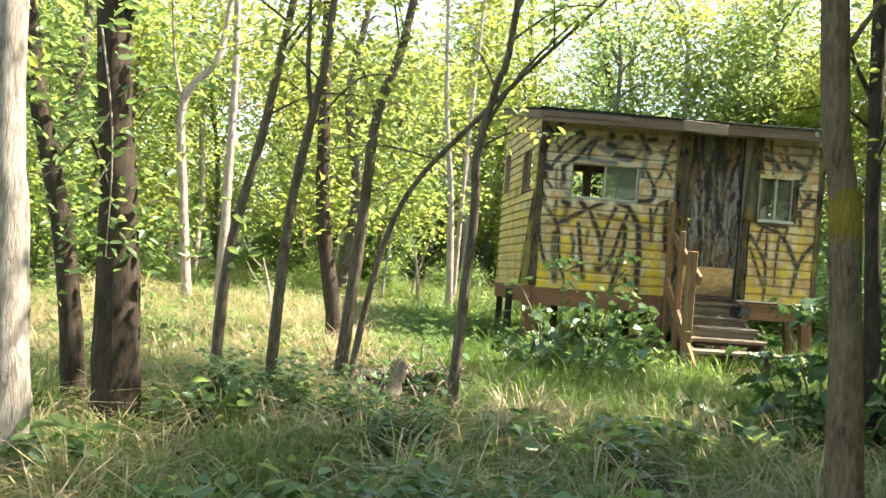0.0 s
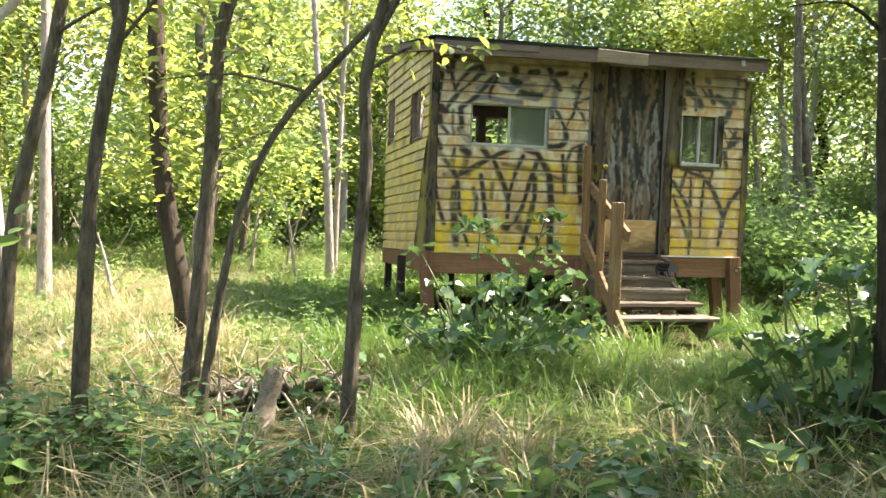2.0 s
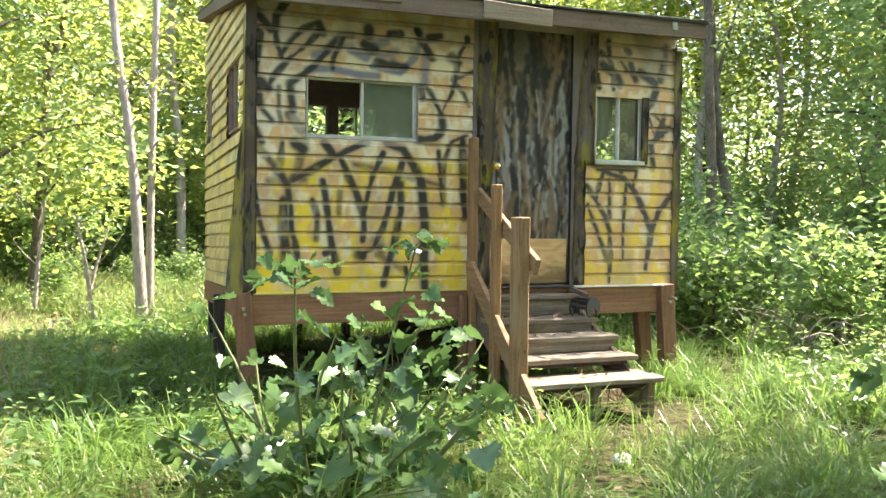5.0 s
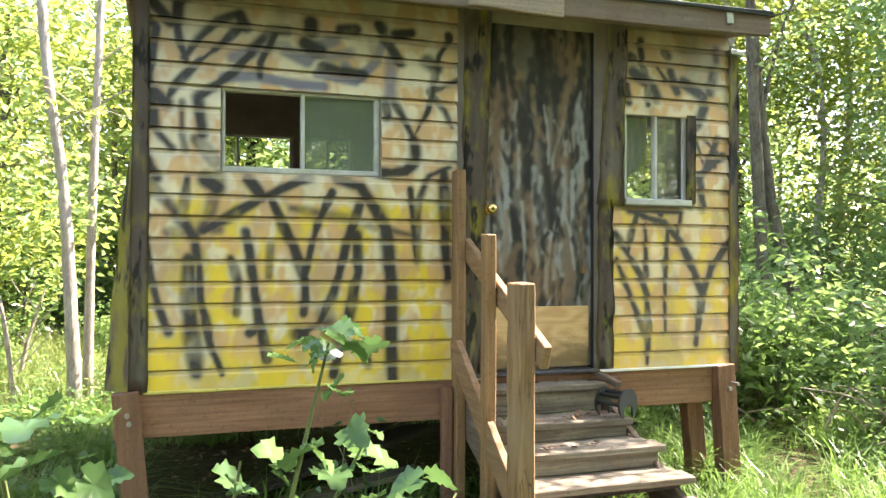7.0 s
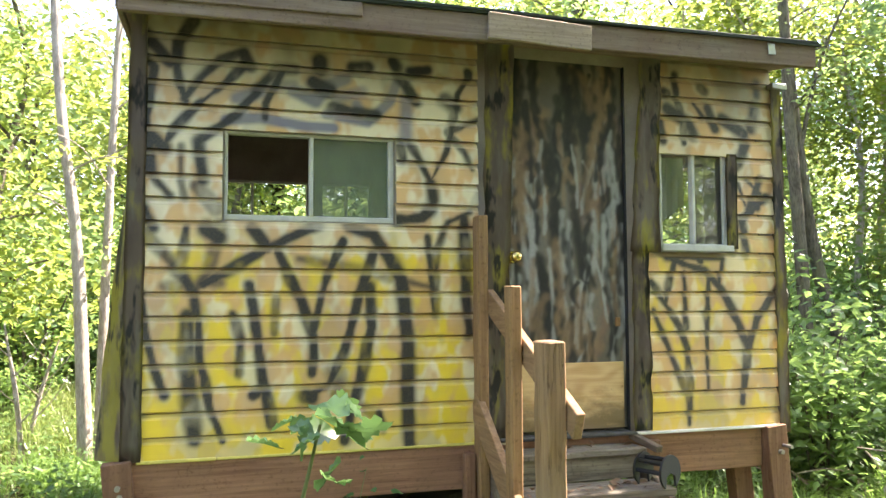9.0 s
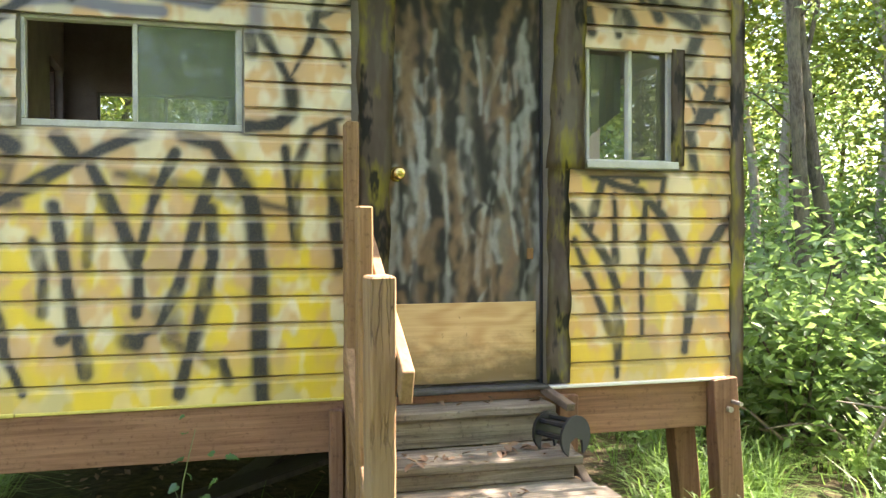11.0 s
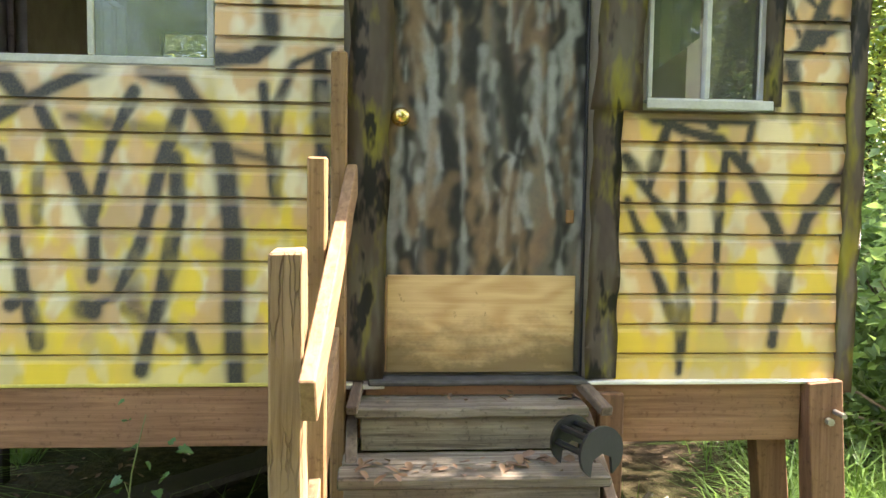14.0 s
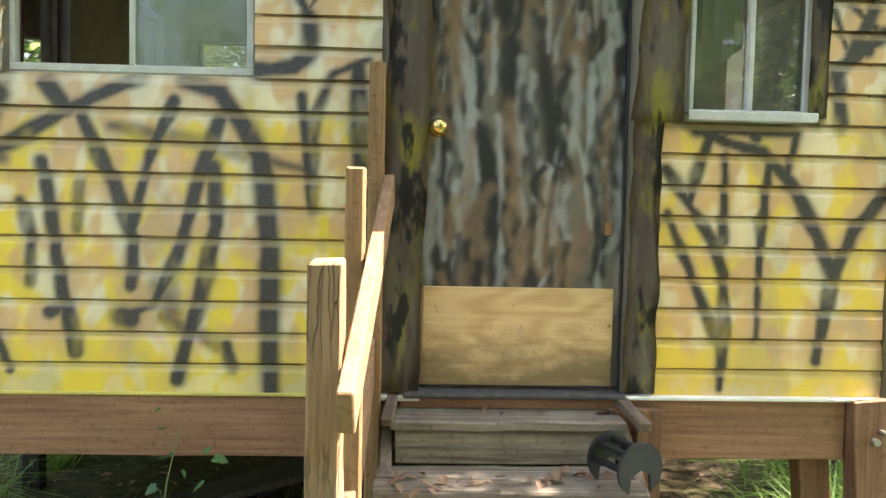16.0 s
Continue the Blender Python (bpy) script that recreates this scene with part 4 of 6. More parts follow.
    def sloped(x0, x1, y0, y1, z0, z1, thick, material, name, parent=cabin, label="", wear=0.0):
        bm = bmesh.new()
        steps = 14
        rings = []
        for i in range(steps + 1):
            x = x0 + (x1 - x0) * i / steps
            dz = wear * noise.noise((x * 2.1, 4, 1))
            rings.append([bm.verts.new((x, y, z + dz)) for y, z in ((y0, z0), (y1, z1), (y1, z1 + thick), (y0, z0 + thick))])
        for r0, r1 in zip(rings[:-1], rings[1:]):
            for k in range(4):
                bm.faces.new((r0[k], r1[k], r1[(k + 1) % 4], r0[(k + 1) % 4]))
        bm.faces.new(rings[0])
        bm.faces.new(rings[-1][::-1])
        bmesh.ops.recalc_face_normals(bm, faces=bm.faces[:])
        return part(name, bm, material, parent, label)

    slope = (BACK_TOP - FRONT_TOP) / DEEP
    sloped(0.05, WIDE - 0.02, 0.095, DEEP - 0.1, FRONT_TOP - 0.03, BACK_TOP - 0.03, 0.02, INSIDE, "ceiling")
    roof = sloped(-0.09, 3.64, -0.315, DEEP + 0.10, FRONT_TOP + 0.075, BACK_TOP + 0.09, 0.06, FASCIA_X, "roof", cabin, "shed roof with dark felt")
    sloped(-0.12, 3.68, -0.375, DEEP + 0.15, FRONT_TOP + 0.165, BACK_TOP + 0.175, 0.012, ROOFING, "roofing_felt", roof, "", 0.006)
    bm = beam((-0.10, -0.335, 2.938), (3.66, -0.335, 2.982), 0.036, 0.135, bevel=0.005, wear=0.004)
    fascia = part("fascia", bm, FASCIA_X, roof, "weathered grey-brown fascia board")
    part("fascia_lap", beam((-0.105, -0.36, 2.965), (1.0, -0.36, 2.980), 0.014, 0.07, wear=0.003), FASCIA_X, fascia)
    part("drip_edge", beam((-0.10, -0.362, 3.012), (3.67, -0.362, 3.058), 0.012, 0.02), ROOFING, roof)
    part("roof_edge", beam((-0.10, -0.31, 2.955), (-0.10, DEEP + 0.12, 2.955 + slope * (DEEP + 0.43)), 0.025, 0.11, wear=0.004), FASCIA_X, roof)
    part("end_cap", box((3.58, -0.07, 2.86), (3.69, -0.02, 2.895), 0.004, None, 2, 0.006), METAL_EDGE, roof, "torn pale metal flap")
    part("sign_board", beam((1.64, -0.372, 2.965), (2.21, -0.372, 2.945), 0.02, 0.135, wear=0.004), SIGN_X, roof, "blank pale board nailed over the door")
    part("tape_patch", box((3.32, -0.362, 2.96), (3.37, -0.355, 3.03), 0.002, None, 3, 0.01), METAL_EDGE, roof)
    # base: rim beam, posts
    part("rim_beam", beam((-0.14, 0.0, 0.722), (1.70, 0.0, 0.722), 0.045, 0.225, wear=0.003), STAINED_X, cabin, "red-brown stained rim board")
    part("rim_beam", beam((2.62, 0.0, 0.722), (3.47, 0.0, 0.722), 0.045, 0.225, wear=0.003), STAINED_X, cabin)
    part("rim_beam", beam((1.70, 0.0, 0.735), (2.62, 0.0, 0.735), 0.045, 0.20), STAINED_X, cabin)
    part("rim_beam", beam((-0.03, 0.05, 0.715), (left_back[0] - 0.01, DEEP, 0.60), 0.045, 0.20), STAINED_X, cabin)
    part("rim_beam", beam((WIDE - 0.03, 0.05, 0.722), (right_back[0], DEEP, 0.722), 0.045, 0.22), SHADE_WOOD, cabin)
    part("rim_beam", beam((left_back[0], DEEP - 0.02, 0.722), (right_back[0], DEEP - 0.02, 0.722), 0.045, 0.22), SHADE_WOOD, cabin)
    right_post = part("post", beam((3.535, -0.03, 0.85), (3.60, -0.03, gz(3.6, 0) - 0.05), 0.10, 0.135, (1, 0, 0), wear=0.003), STAINED_Z, cabin, "stained support post with bolts")
    part("bolt", cylinder((3.55, -0.08, 0.70), (3.55, -0.105, 0.70), 0.014, 0.014), RUST, right_post)
    part("bolt", cylinder((3.575, -0.08, 0.735), (3.575, -0.15, 0.735), 0.010, 0.010), RUST, right_post)
    left_post = part("post", beam((-0.085, -0.03, 0.85), (0.0, -0.03, gz(0, 0) - 0.05), 0.10, 0.13, (1, 0, 0), wear=0.003), STAINED_Z, cabin)
    part("bolt", cylinder((-0.075, -0.08, 0.74), (-0.075, -0.1, 0.74), 0.013, 0.013), RUST, left_post)
    part("bolt", cylinder((-0.065, -0.08, 0.70), (-0.065, -0.1, 0.70), 0.013, 0.013), RUST, left_post)
    part("post", beam((3.38, 0.12, 0.82), (3.47, 0.12, gz(3.5, 0) - 0.05), 0.09, 0.12, (1, 0, 0)), STAINED_Z, cabin)
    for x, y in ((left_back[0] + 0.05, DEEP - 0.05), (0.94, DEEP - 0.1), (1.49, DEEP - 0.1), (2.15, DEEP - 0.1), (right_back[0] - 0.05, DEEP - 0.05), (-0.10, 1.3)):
        part("post", beam((x, y, 0.72), (x, y, gz(x, y) - 0.05), 0.09, 0.09, (1, 0, 0)), SHADE_WOOD, cabin)
    return cabin


build_cabin()


# ---------------------------------------------------------------- steps and handrail
def build_steps():
    steps = thing("wooden_steps", "weathered grey plank steps up to the cabin door", "steps", (2.2, -0.6, 0))
    rise = ((0.800, -0.217, 0.0, 1.755, 2.585), (0.637, -0.47, -0.19, 1.705, 2.60), (0.535, -0.71, -0.42, 1.70, 2.65), (0.415, -0.93, -0.64, 1.68, 2.68), (0.300, -1.20, -0.87, 1.66, 2.72))
    for i, (z, y0, y1, x0, x1) in enumerate(rise):
        half = (y0 + y1) / 2
        if i < 1:
            part("tread", box((x0, y0, z - 0.038), (x1, y1, z), 0.006, None, 10, 0.004), WEATHERED_X, steps)
        else:
            part("tread", box((x0, y0, z - 0.038), (x1, half - 0.004, z), 0.006, None, 10, 0.004), WEATHERED_X, steps)
            part("tread", box((x0 + 0.01, half + 0.004, z - 0.04), (x1 - 0.02, y1, z - 0.002), 0.006, None, 10, 0.004), WEATHERED_X, steps)
        if i < 3:
            part("riser", box((x0 + 0.02, y0 + 0.03, z - (0.1625, 0.1015, 0.1195)[i]), (x1 - 0.03, y0 + 0.055, z - 0.0385), 0.004, None, 8, 0.002), WEATHERED_X, steps)
        else:
            part("riser", box((x0 + 0.03, y0 + 0.06, z - 0.075), (x1 - 0.06, y0 + 0.09, z - 0.039), 0.004, None, 8, 0.004), SHADE_WOOD, steps)
    part("top_riser", box((1.79, -0.035, 0.798), (2.60, -0.028, 0.838), 0.003, None, 6, 0.002), STAINED_X, steps, "red-brown board under the threshold")
    for x in (1.745, 2.605):
        part("stringer", beam((x, -0.03, 0.66), (x, -1.08, 0.13), 0.04, 0.20, wear=0.003), WEATHERED_Y, steps)
    part("side_block", beam((1.765, -0.02, 0.838), (1.745, -0.25, 0.80), 0.04, 0.03), WEATHERED_Y, steps)
    part("side_block", beam((2.60, -0.02, 0.838), (2.64, -0.25, 0.79), 0.045, 0.035), WEATHERED_Y, steps)
    part("side_post", box((2.66, -0.075, 0.0), (2.755, -0.03, 0.81), 0.005, None, 6, 0.003), STAINED_Z, steps)
    for x in (1.72, 2.19, 2.63):
        part("foot", box((x - 0.03, -1.17, gz(x, -1) - 0.03), (x + 0.03, -1.08, 0.262), 0.004), WEATHERED_Y, steps)


build_steps()


def build_handrail():
    rail = thing("handrail", "brown wooden handrail with square posts beside the steps", "handrail", (1.66, -0.6, 0))
    part("post", box((1.665, -0.125, gz(1.7, 0) - 0.03), (1.72, -0.035, 2.035), 0.006, None, 12, 0.003), RAIL_Z, rail)
    part("post", box((1.625, -0.66, gz(1.7, -0.6) - 0.03), (1.68, -0.575, 1.655), 0.006, None, 12, 0.003), RAIL_Z, rail)
    part("post", box((1.575, -1.16, gz(1.6, -1.1) - 0.03), (1.655, -1.02, 1.42), 0.006, None, 14, 0.005), RAIL_END, rail, "split weathered end post")
    part("top_rail", beam((1.740, -0.08, 1.595), (1.672, -1.235, 1.09), 0.038, 0.115, wear=0.003), RAIL_Y, rail, "sun-bleached sloping rail")
    part("skirt_board", beam((1.685, -0.02, 1.05), (1.60, -1.46, 0.085), 0.038, 0.15, wear=0.003), RAIL_Y, rail, "sloping lower board")
    part("short_post", box((1.60, -0.09, gz(1.6, 0) - 0.03), (1.655, -0.03, 0.80), 0.005, None, 6, 0.003), STAINED_Z, rail)


build_handrail()


def build_spool():
    """A black plastic cable spool with one flange split, lying on the third tread."""
    spool = thing("plastic_reel", "black plastic half reel lying on the tread", "reel", (2.53, -0.4, 0.637))
    m = pose(2.53, -0.40, 0.637 + 0.078, 0, 0, 24)

    def flange(y, r):
        bm = bmesh.new()
        ring = []
        for depth in (y - 0.006, y + 0.006):
            pts = [(r * math.cos(a), r * math.sin(a)) for a in np.linspace(radians(-35), radians(215), 22)]
            pts += [(-0.045, -0.075), (-0.038, -0.02), (0.0, -0.002), (0.038, -0.02), (0.045, -0.075)]
            ring.append([bm.verts.new((px, depth, pz)) for px, pz in pts])
        n = len(ring[0])
        bm.faces.new(ring[0])
        bm.faces.new(ring[1][::-1])
        for i in range(n):
            bm.faces.new((ring[0][i], ring[1][i], ring[1][(i + 1) % n], ring[0][(i + 1) % n]))
        bmesh.ops.recalc_face_normals(bm, faces=bm.faces[:])
        bm.transform(m)
        return bm

    part("flange", flange(-0.075, 0.088), BLUE_BLACK, spool, "faded half-round flange")
    part("flange", flange(0.085, 0.085), RUBBER, spool)
    for a in (20, 75, 130, 180):
        x, z = 0.06 * math.cos(radians(a)), 0.06 * math.sin(radians(a))
        bm = cylinder((x, -0.07, z), (x, 0.08, z), 0.012, 0.012, 8)
        bm.transform(m)
        part("rod", bm, RUBBER, spool)


build_spool()


def build_tread_leaves():
    rng = np.random.default_rng(12)
    spots = ((0.639, -0.42, 2.02, 0.22, 0.05, 26), (0.639, -0.36, 2.35, 0.10, 0.05, 22), (0.639, -0.36, 1.80, 0.07, 0.04, 10), (0.802, -0.1, 2.1, 0.3, 0.03, 16), (0.537, -0.62, 2.2, 0.3, 0.08, 14), (0.302, -1.05, 2.2, 0.3, 0.1, 8))
    i = 0
    for z, y, x, sx, sy, count in spots:
        for _ in range(count):
            px, py = float(np.clip(rng.normal(x, sx), 1.78, 2.55)), float(rng.normal(y, sy * 0.7))
            me = leaves(np.array([(0, 0, 0.0)]), [rng.uniform(0.025, 0.06)], LITTER, "dry_leaf", LEAF_OVAL, 0.0, 0.25, rng)
            lowest = min(v.co.z for v in me.vertices)
            ob = new("dry_leaf", me)
            ob.location = (px, py, z - lowest + 0.001)
            tagged(ob, "curled brown fallen leaf on the steps", "leaf", "leaves on the steps")
            i += 1


build_tread_leaves()


def build_debris():
    """Boards and a dark sheet lying under the cabin."""
    sheet = thing("plank_pile", "dark boards and sheet lying in the shade under the cabin", "planks", (1.2, 1.0, 0))
    part("plank", beam((0.2, 0.5, 0.06), (1.75, 0.75, 0.42), 0.6, 0.03, (0, 0.2, 1)), SHADE_WOOD, sheet)
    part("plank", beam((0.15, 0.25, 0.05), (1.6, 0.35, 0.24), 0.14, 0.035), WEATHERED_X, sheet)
    part("plank", beam((1.0, 1.0, 0.05), (1.75, 1.2, 0.5), 0.5, 0.03, (0, 0.2, 1)), SHADE_WOOD, sheet)
    rng = random.Random(17)
    for _ in range(26):
        px, py, a, long = rng.uniform(2.72, 3.35), rng.uniform(0.1, 0.8), rng.uniform(-0.6, 0.9), rng.uniform(0.12, 0.38)
        z = gz(px, py) + rng.uniform(0.01, 0.12)
        part("slat", beam((px, py, z), (px + long * math.cos(a), py + long * math.sin(a), max(gz(px, py) + 0.01, z + rng.uniform(-0.05, 0.06))), rng.uniform(0.012, 0.04), 0.010), DEAD_WOOD, sheet)
    x, y = 1.85, -2.0
    bm = bmesh.new()
    bmesh.ops.create_icosphere(bm, subdivisions=3, radius=0.06)
    for v in bm.verts:
        v.co += Vector(noise.noise_vector(v.co * 30)) * 0.025
        v.co.z = max(v.co.z * 0.6, -0.02)
    bm.transform(Matrix.Translation((x, y, gz(x, y) + 0.03)))
    ob = part("litter_bag", bm, PLASTIC_BAG)
    tagged(ob, "crumpled white plastic litter on the grass", "litter")


build_debris()

# ---------------------------------------------------------------- trees that stand near the path
GROVE = "saplings beside the path"


def near_tree(name, label, line, radii, bark_mat, limbs=(), crown=(), leaf_mat=None, leaf_size=0.072, seed=1, count=60, group="", shape=LEAF_OVAL, sprays=9, low=1.9):
    """A tree: trunk line in metres, limbs as (start, end) with radius, crown as clump centres with a spread."""
    rng = np.random.default_rng(seed)
    x, y, _ = line[0]
    tree = thing(name, label, "tree", (x, y, gz(x, y)), group)
    pts = [(x, y, gz(x, y) - 0.12), *line[1:]] if line[0][2] < gz(x, y) + 0.6 else [(x, y, gz(x, y) - 0.12), *line]
    girth = 0.80 if group == GROVE else 0.93
    rad = [girth * r for r in radii] + [girth * radii[-1]] * (len(pts) - len(radii))
    rad[0] *= 1.25
    tube_part("trunk", pts, rad, bark_mat, tree, sides=14, seed=seed)
    for path, r in limbs:
        tube_part("limb", path, [r * (1 - 0.75 * i / (len(path) - 1)) for i in range(len(path))], bark_mat, tree, sides=7, seed=seed)
    spray_places = []
    for k in range(sprays):
        z = low + (6.2 - low) * (k + rng.uniform(0, 1)) / sprays
        start = np.array([np.interp(z, [q[2] for q in pts], [q[i] for q in pts]) for i in (0, 1)] + [z])
        a, reach = rng.uniform(0, 2 * math.pi), rng.uniform(0.45, 1.15)
        end = start + np.array((math.cos(a) * reach, math.sin(a) * reach, rng.uniform(0.0, 0.55)))
        mid = (start + end) / 2 + np.array((0, 0, rng.uniform(0.05, 0.2)))
        tube_part("twig", [tuple(start), tuple(mid), tuple(end)], [0.011, 0.008, 0.003], bark_mat, tree, sides=5, seed=seed + k)
        for t in rng.uniform(0.3, 1.08, 26):
            q = (1 - t) ** 2 * start + 2 * t * (1 - t) * mid + t * t * end
            spray_places.append(q + rng.normal(0, 1, 3) * (0.10, 0.10, 0.06))
    if spray_places:
        mesh = leaves(np.array(spray_places), rng.uniform(0.7, 1.35, len(spray_places)) * leaf_size * 1.05, leaf_mat or LEAF_BRIGHT, "twig_leaves", shape, 0.35, 0.6, rng=rng)
        leaf_part("twig_leaves", mesh, tree)
    if crown:
        centres = []
        for cx, cy, cz, s in crown:
            for _ in range(7):
                centres.append((cx + rng.normal(0, s), cy + rng.normal(0, s), cz + rng.normal(0, s * 0.7)))
        places = clumps(rng, centres, (0.24, 0.24, 0.14), int(count * 1.7) // 7 + 1)
        mesh = leaves(places, rng.uniform(0.7, 1.3, len(places)) * leaf_size, leaf_mat or LEAF_BRIGHT, "crown", shape, rng=rng)
        leaf_part("crown", mesh, tree)
    return tree


def up(p, q, h):
    """Carry the line from p to q on to the height h."""
    t = (h - p[2]) / (q[2] - p[2])
    return tuple(a + (b - a) * t for a, b in zip(p, q))



near_tree("tree", "thick furrowed trunk with pale sunlit bark", [(-3.62, -6.4, -0.06), (-3.68, -6.4, 1.23), (-3.75, -6.4, 2.29), (-3.9, -6.3, 7.5)], (0.105, 0.09, 0.085, 0.05), BARK_ROUGH,
          crown=((-4.4, -6.4, 6.5, 0.9), (-4, -6, 7.5, 0.8)), count=300, seed=2)
stout = near_tree("tree", "stout dark trunk hung with leafy creeper", [(-3.42, -5.4, 0.0), (-3.50, -5.4, 1.42), (-3.60, -5.4, 2.59), (-3.9, -5.3, 8)], (0.14, 0.115, 0.105, 0.06), BARK_DARK,
          limbs=((((-3.48, -5.45, 1.25), (-3.62, -5.6, 1.75), (-3.80, -5.7, 1.55)), 0.015), (((-3.57, -5.4, 2.3), (-3.3, -5.5, 3.0), (-3.0, -5.4, 3.6)), 0.03)),
          crown=((-3.52, -5.5, 1.9, 0.2), (-3.57, -5.5, 2.5, 0.25), (-3.45, -5.5, 1.3, 0.18), (-3.9, -5.3, 6.5, 0.9)), count=140, leaf_mat=LEAF_BUSH, leaf_size=0.07, seed=3)
for k, twig_line in enumerate((((-3.60, -5.60, 2.38), (-3.50, -5.65, 1.92), (-3.47, -5.65, 1.55), (-3.48, -5.62, 1.08)), ((-3.50, -5.65, 1.90), (-3.68, -5.70, 1.60), (-3.86, -5.70, 1.50)), ((-3.48, -5.65, 1.62), (-3.60, -5.68, 1.38), (-3.72, -5.68, 1.15)))):
    tube_part("dead_twig", twig_line, [0.007, 0.006, 0.005, 0.003][-len(twig_line):], BARK_PALE, stout, "bare pale twig" if k == 0 else "", sides=6, seed=k)
near_tree("tree", "slim dark leaning trunk beside a stout one", [(-3.77, -5.0, 0.1), (-3.93, -5.0, 1.05), (-4.09, -5.0, 1.75), (-4.24, -5.0, 2.42), (-4.9, -4.9, 6)], (0.075, 0.07, 0.065, 0.06, 0.03), BARK_DARK,
          crown=((-4.2, -5.0, 2.2, 0.4), (-4.4, -5, 3.2, 0.5), (-5.1, -4.9, 5.5, 0.7)), count=130, leaf_mat=LEAF_BUSH, seed=4)
near_tree("tree", "pale forked tree in the sunny clearing", [(-4.83, 2.6, 0.1), (-5.02, 2.6, 1.67), (-5.12, 2.6, 3.13), (-4.66, 2.6, 3.82), (-4.52, 2.6, 4.74), (-4.3, 2.6, 7.5)], (0.075, 0.070, 0.068, 0.058, 0.045, 0.025), BARK_PALE,
          limbs=((((-5.12, 2.6, 3.1), (-5.29, 2.6, 3.72), (-5.4, 2.5, 4.9), (-5.6, 2.5, 6.5)), 0.032),), crown=((-4.4, 2.6, 6.5, 0.8), (-5.5, 2.5, 6, 0.8)), count=200, seed=5)
near_tree("tree", "straight pale-barked tree in the sunny clearing", [(-4.16, 1.5, 0.1), (-4.16, 1.5, 2.09), (-4.17, 1.5, 3.6), (-4.21, 1.5, 4.46), (-4.3, 1.5, 7.5)], (0.078, 0.062, 0.055, 0.05, 0.025), BARK_PALE,
          crown=((-4.3, 1.5, 6.0, 0.9), (-4.0, 1.3, 5.0, 0.6)), count=260, seed=6)
near_tree("tree", "slender grey tree leaning over the grass", [(-3.18, -3.75, 0.03), (-3.13, -3.75, 1.08), (-2.94, -3.75, 2.04), (-2.77, -3.75, 3.13), up((-2.94, -3.75, 2.04), (-2.77, -3.75, 3.13), 7.0)], (0.052, 0.047, 0.043, 0.038, 0.02), BARK_GREY,
          limbs=((((-2.86, -3.75, 2.6), (-2.5, -3.5, 3.3), (-2.3, -3.4, 3.8)), 0.018),), crown=((-2.9, -3.7, 3.9, 0.55), (-2.6, -3.6, 3.3, 0.35), (-2.6, -3.7, 5.5, 0.8)), count=150, seed=7, group=GROVE)
near_tree("tree", "slender forked grey tree beside the path", [(-2.68, -4.3, 0.1), (-2.62, -4.3, 1.38), (-2.49, -4.3, 2.26), (-2.41, -4.3, 3.01), (-2.25, -4.2, 7)], (0.048, 0.043, 0.039, 0.034, 0.02), BARK_GREY,
          limbs=((((-2.50, -4.3, 2.15), (-2.56, -4.3, 2.46), (-2.58, -4.3, 3.0), (-2.66, -4.3, 4.3)), 0.025),), crown=((-2.5, -3.9, 3.4, 0.4), (-2.3, -3.7, 2.7, 0.3), (-2.5, -3.9, 5.5, 0.8)), count=150, seed=8, group=GROVE)
near_tree("tree", "creeper-clad trunk with pale sunlit foot", [(-2.34, -1.5, 0.1), (-2.40, -1.5, 0.46), (-2.56, -1.5, 1.38), (-2.64, -1.5, 2.46), (-2.8, -1.4, 7)], (0.10, 0.09, 0.085, 0.075, 0.03), BARK_DARK,
          crown=((-2.6, -1.55, 1.5, 0.17), (-2.68, -1.55, 2.2, 0.22), (-2.5, -1.5, 2.9, 0.35), (-2.9, -1.4, 5.5, 0.9)), count=120, leaf_size=0.085, seed=9)
near_tree("tree", "grey tree with a gently curved trunk", [(-2.22, -3.45, 0.1), (-2.11, -3.45, 1.39), (-2.05, -3.45, 2.34), (-1.82, -3.45, 3.31), (-1.4, -3.3, 7)], (0.064, 0.056, 0.052, 0.046, 0.02), BARK_GREY,
          limbs=((((-2.05, -3.45, 2.3), (-2.3, -3.3, 2.9), (-2.7, -3.2, 3.3)), 0.018),), crown=((-2.3, -3.3, 2.9, 0.4), (-1.9, -3.3, 3.6, 0.5), (-1.6, -3.3, 5.5, 0.8)), count=150, seed=10, group=GROVE)
near_tree("tree", "thin sapling bowing towards the cabin", [(-2.15, -3.75, 0.1), (-1.96, -3.75, 1.08), (-1.72, -3.75, 1.73), (-1.28, -3.75, 2.27), (-0.86, -3.75, 2.74), (-0.2, -3.7, 3.45), (0.5, -3.6, 4.3)], (0.034, 0.03, 0.028, 0.026, 0.022, 0.016, 0.008), BARK_GREY,
          crown=((-0.4, -3.3, 3.6, 0.35), (-1.3, -3.2, 2.75, 0.22), (0.4, -3.2, 4.2, 0.4)), count=70, seed=11, group=GROVE)
near_tree("tree", "slim grey tree with a kinked trunk", [(-1.34, -4.3, 0.1), (-1.285, -4.3, 1.08), (-1.262, -4.3, 1.55), (-1.275, -4.3, 2.0), (-1.17, -4.3, 2.5), (-1.06, -4.3, 3.14), (-0.8, -4.3, 7)], (0.050, 0.044, 0.042, 0.04, 0.036, 0.032, 0.02), BARK_GREY,
          limbs=((((-1.25, -4.3, 2.15), (-1.0, -4.3, 2.6), (-0.6, -4.25, 3.05)), 0.02),), crown=((-1.0, -4.6, 3.9, 0.5), (-0.9, -4.6, 5.5, 0.8)), count=150, seed=12, group=GROVE)
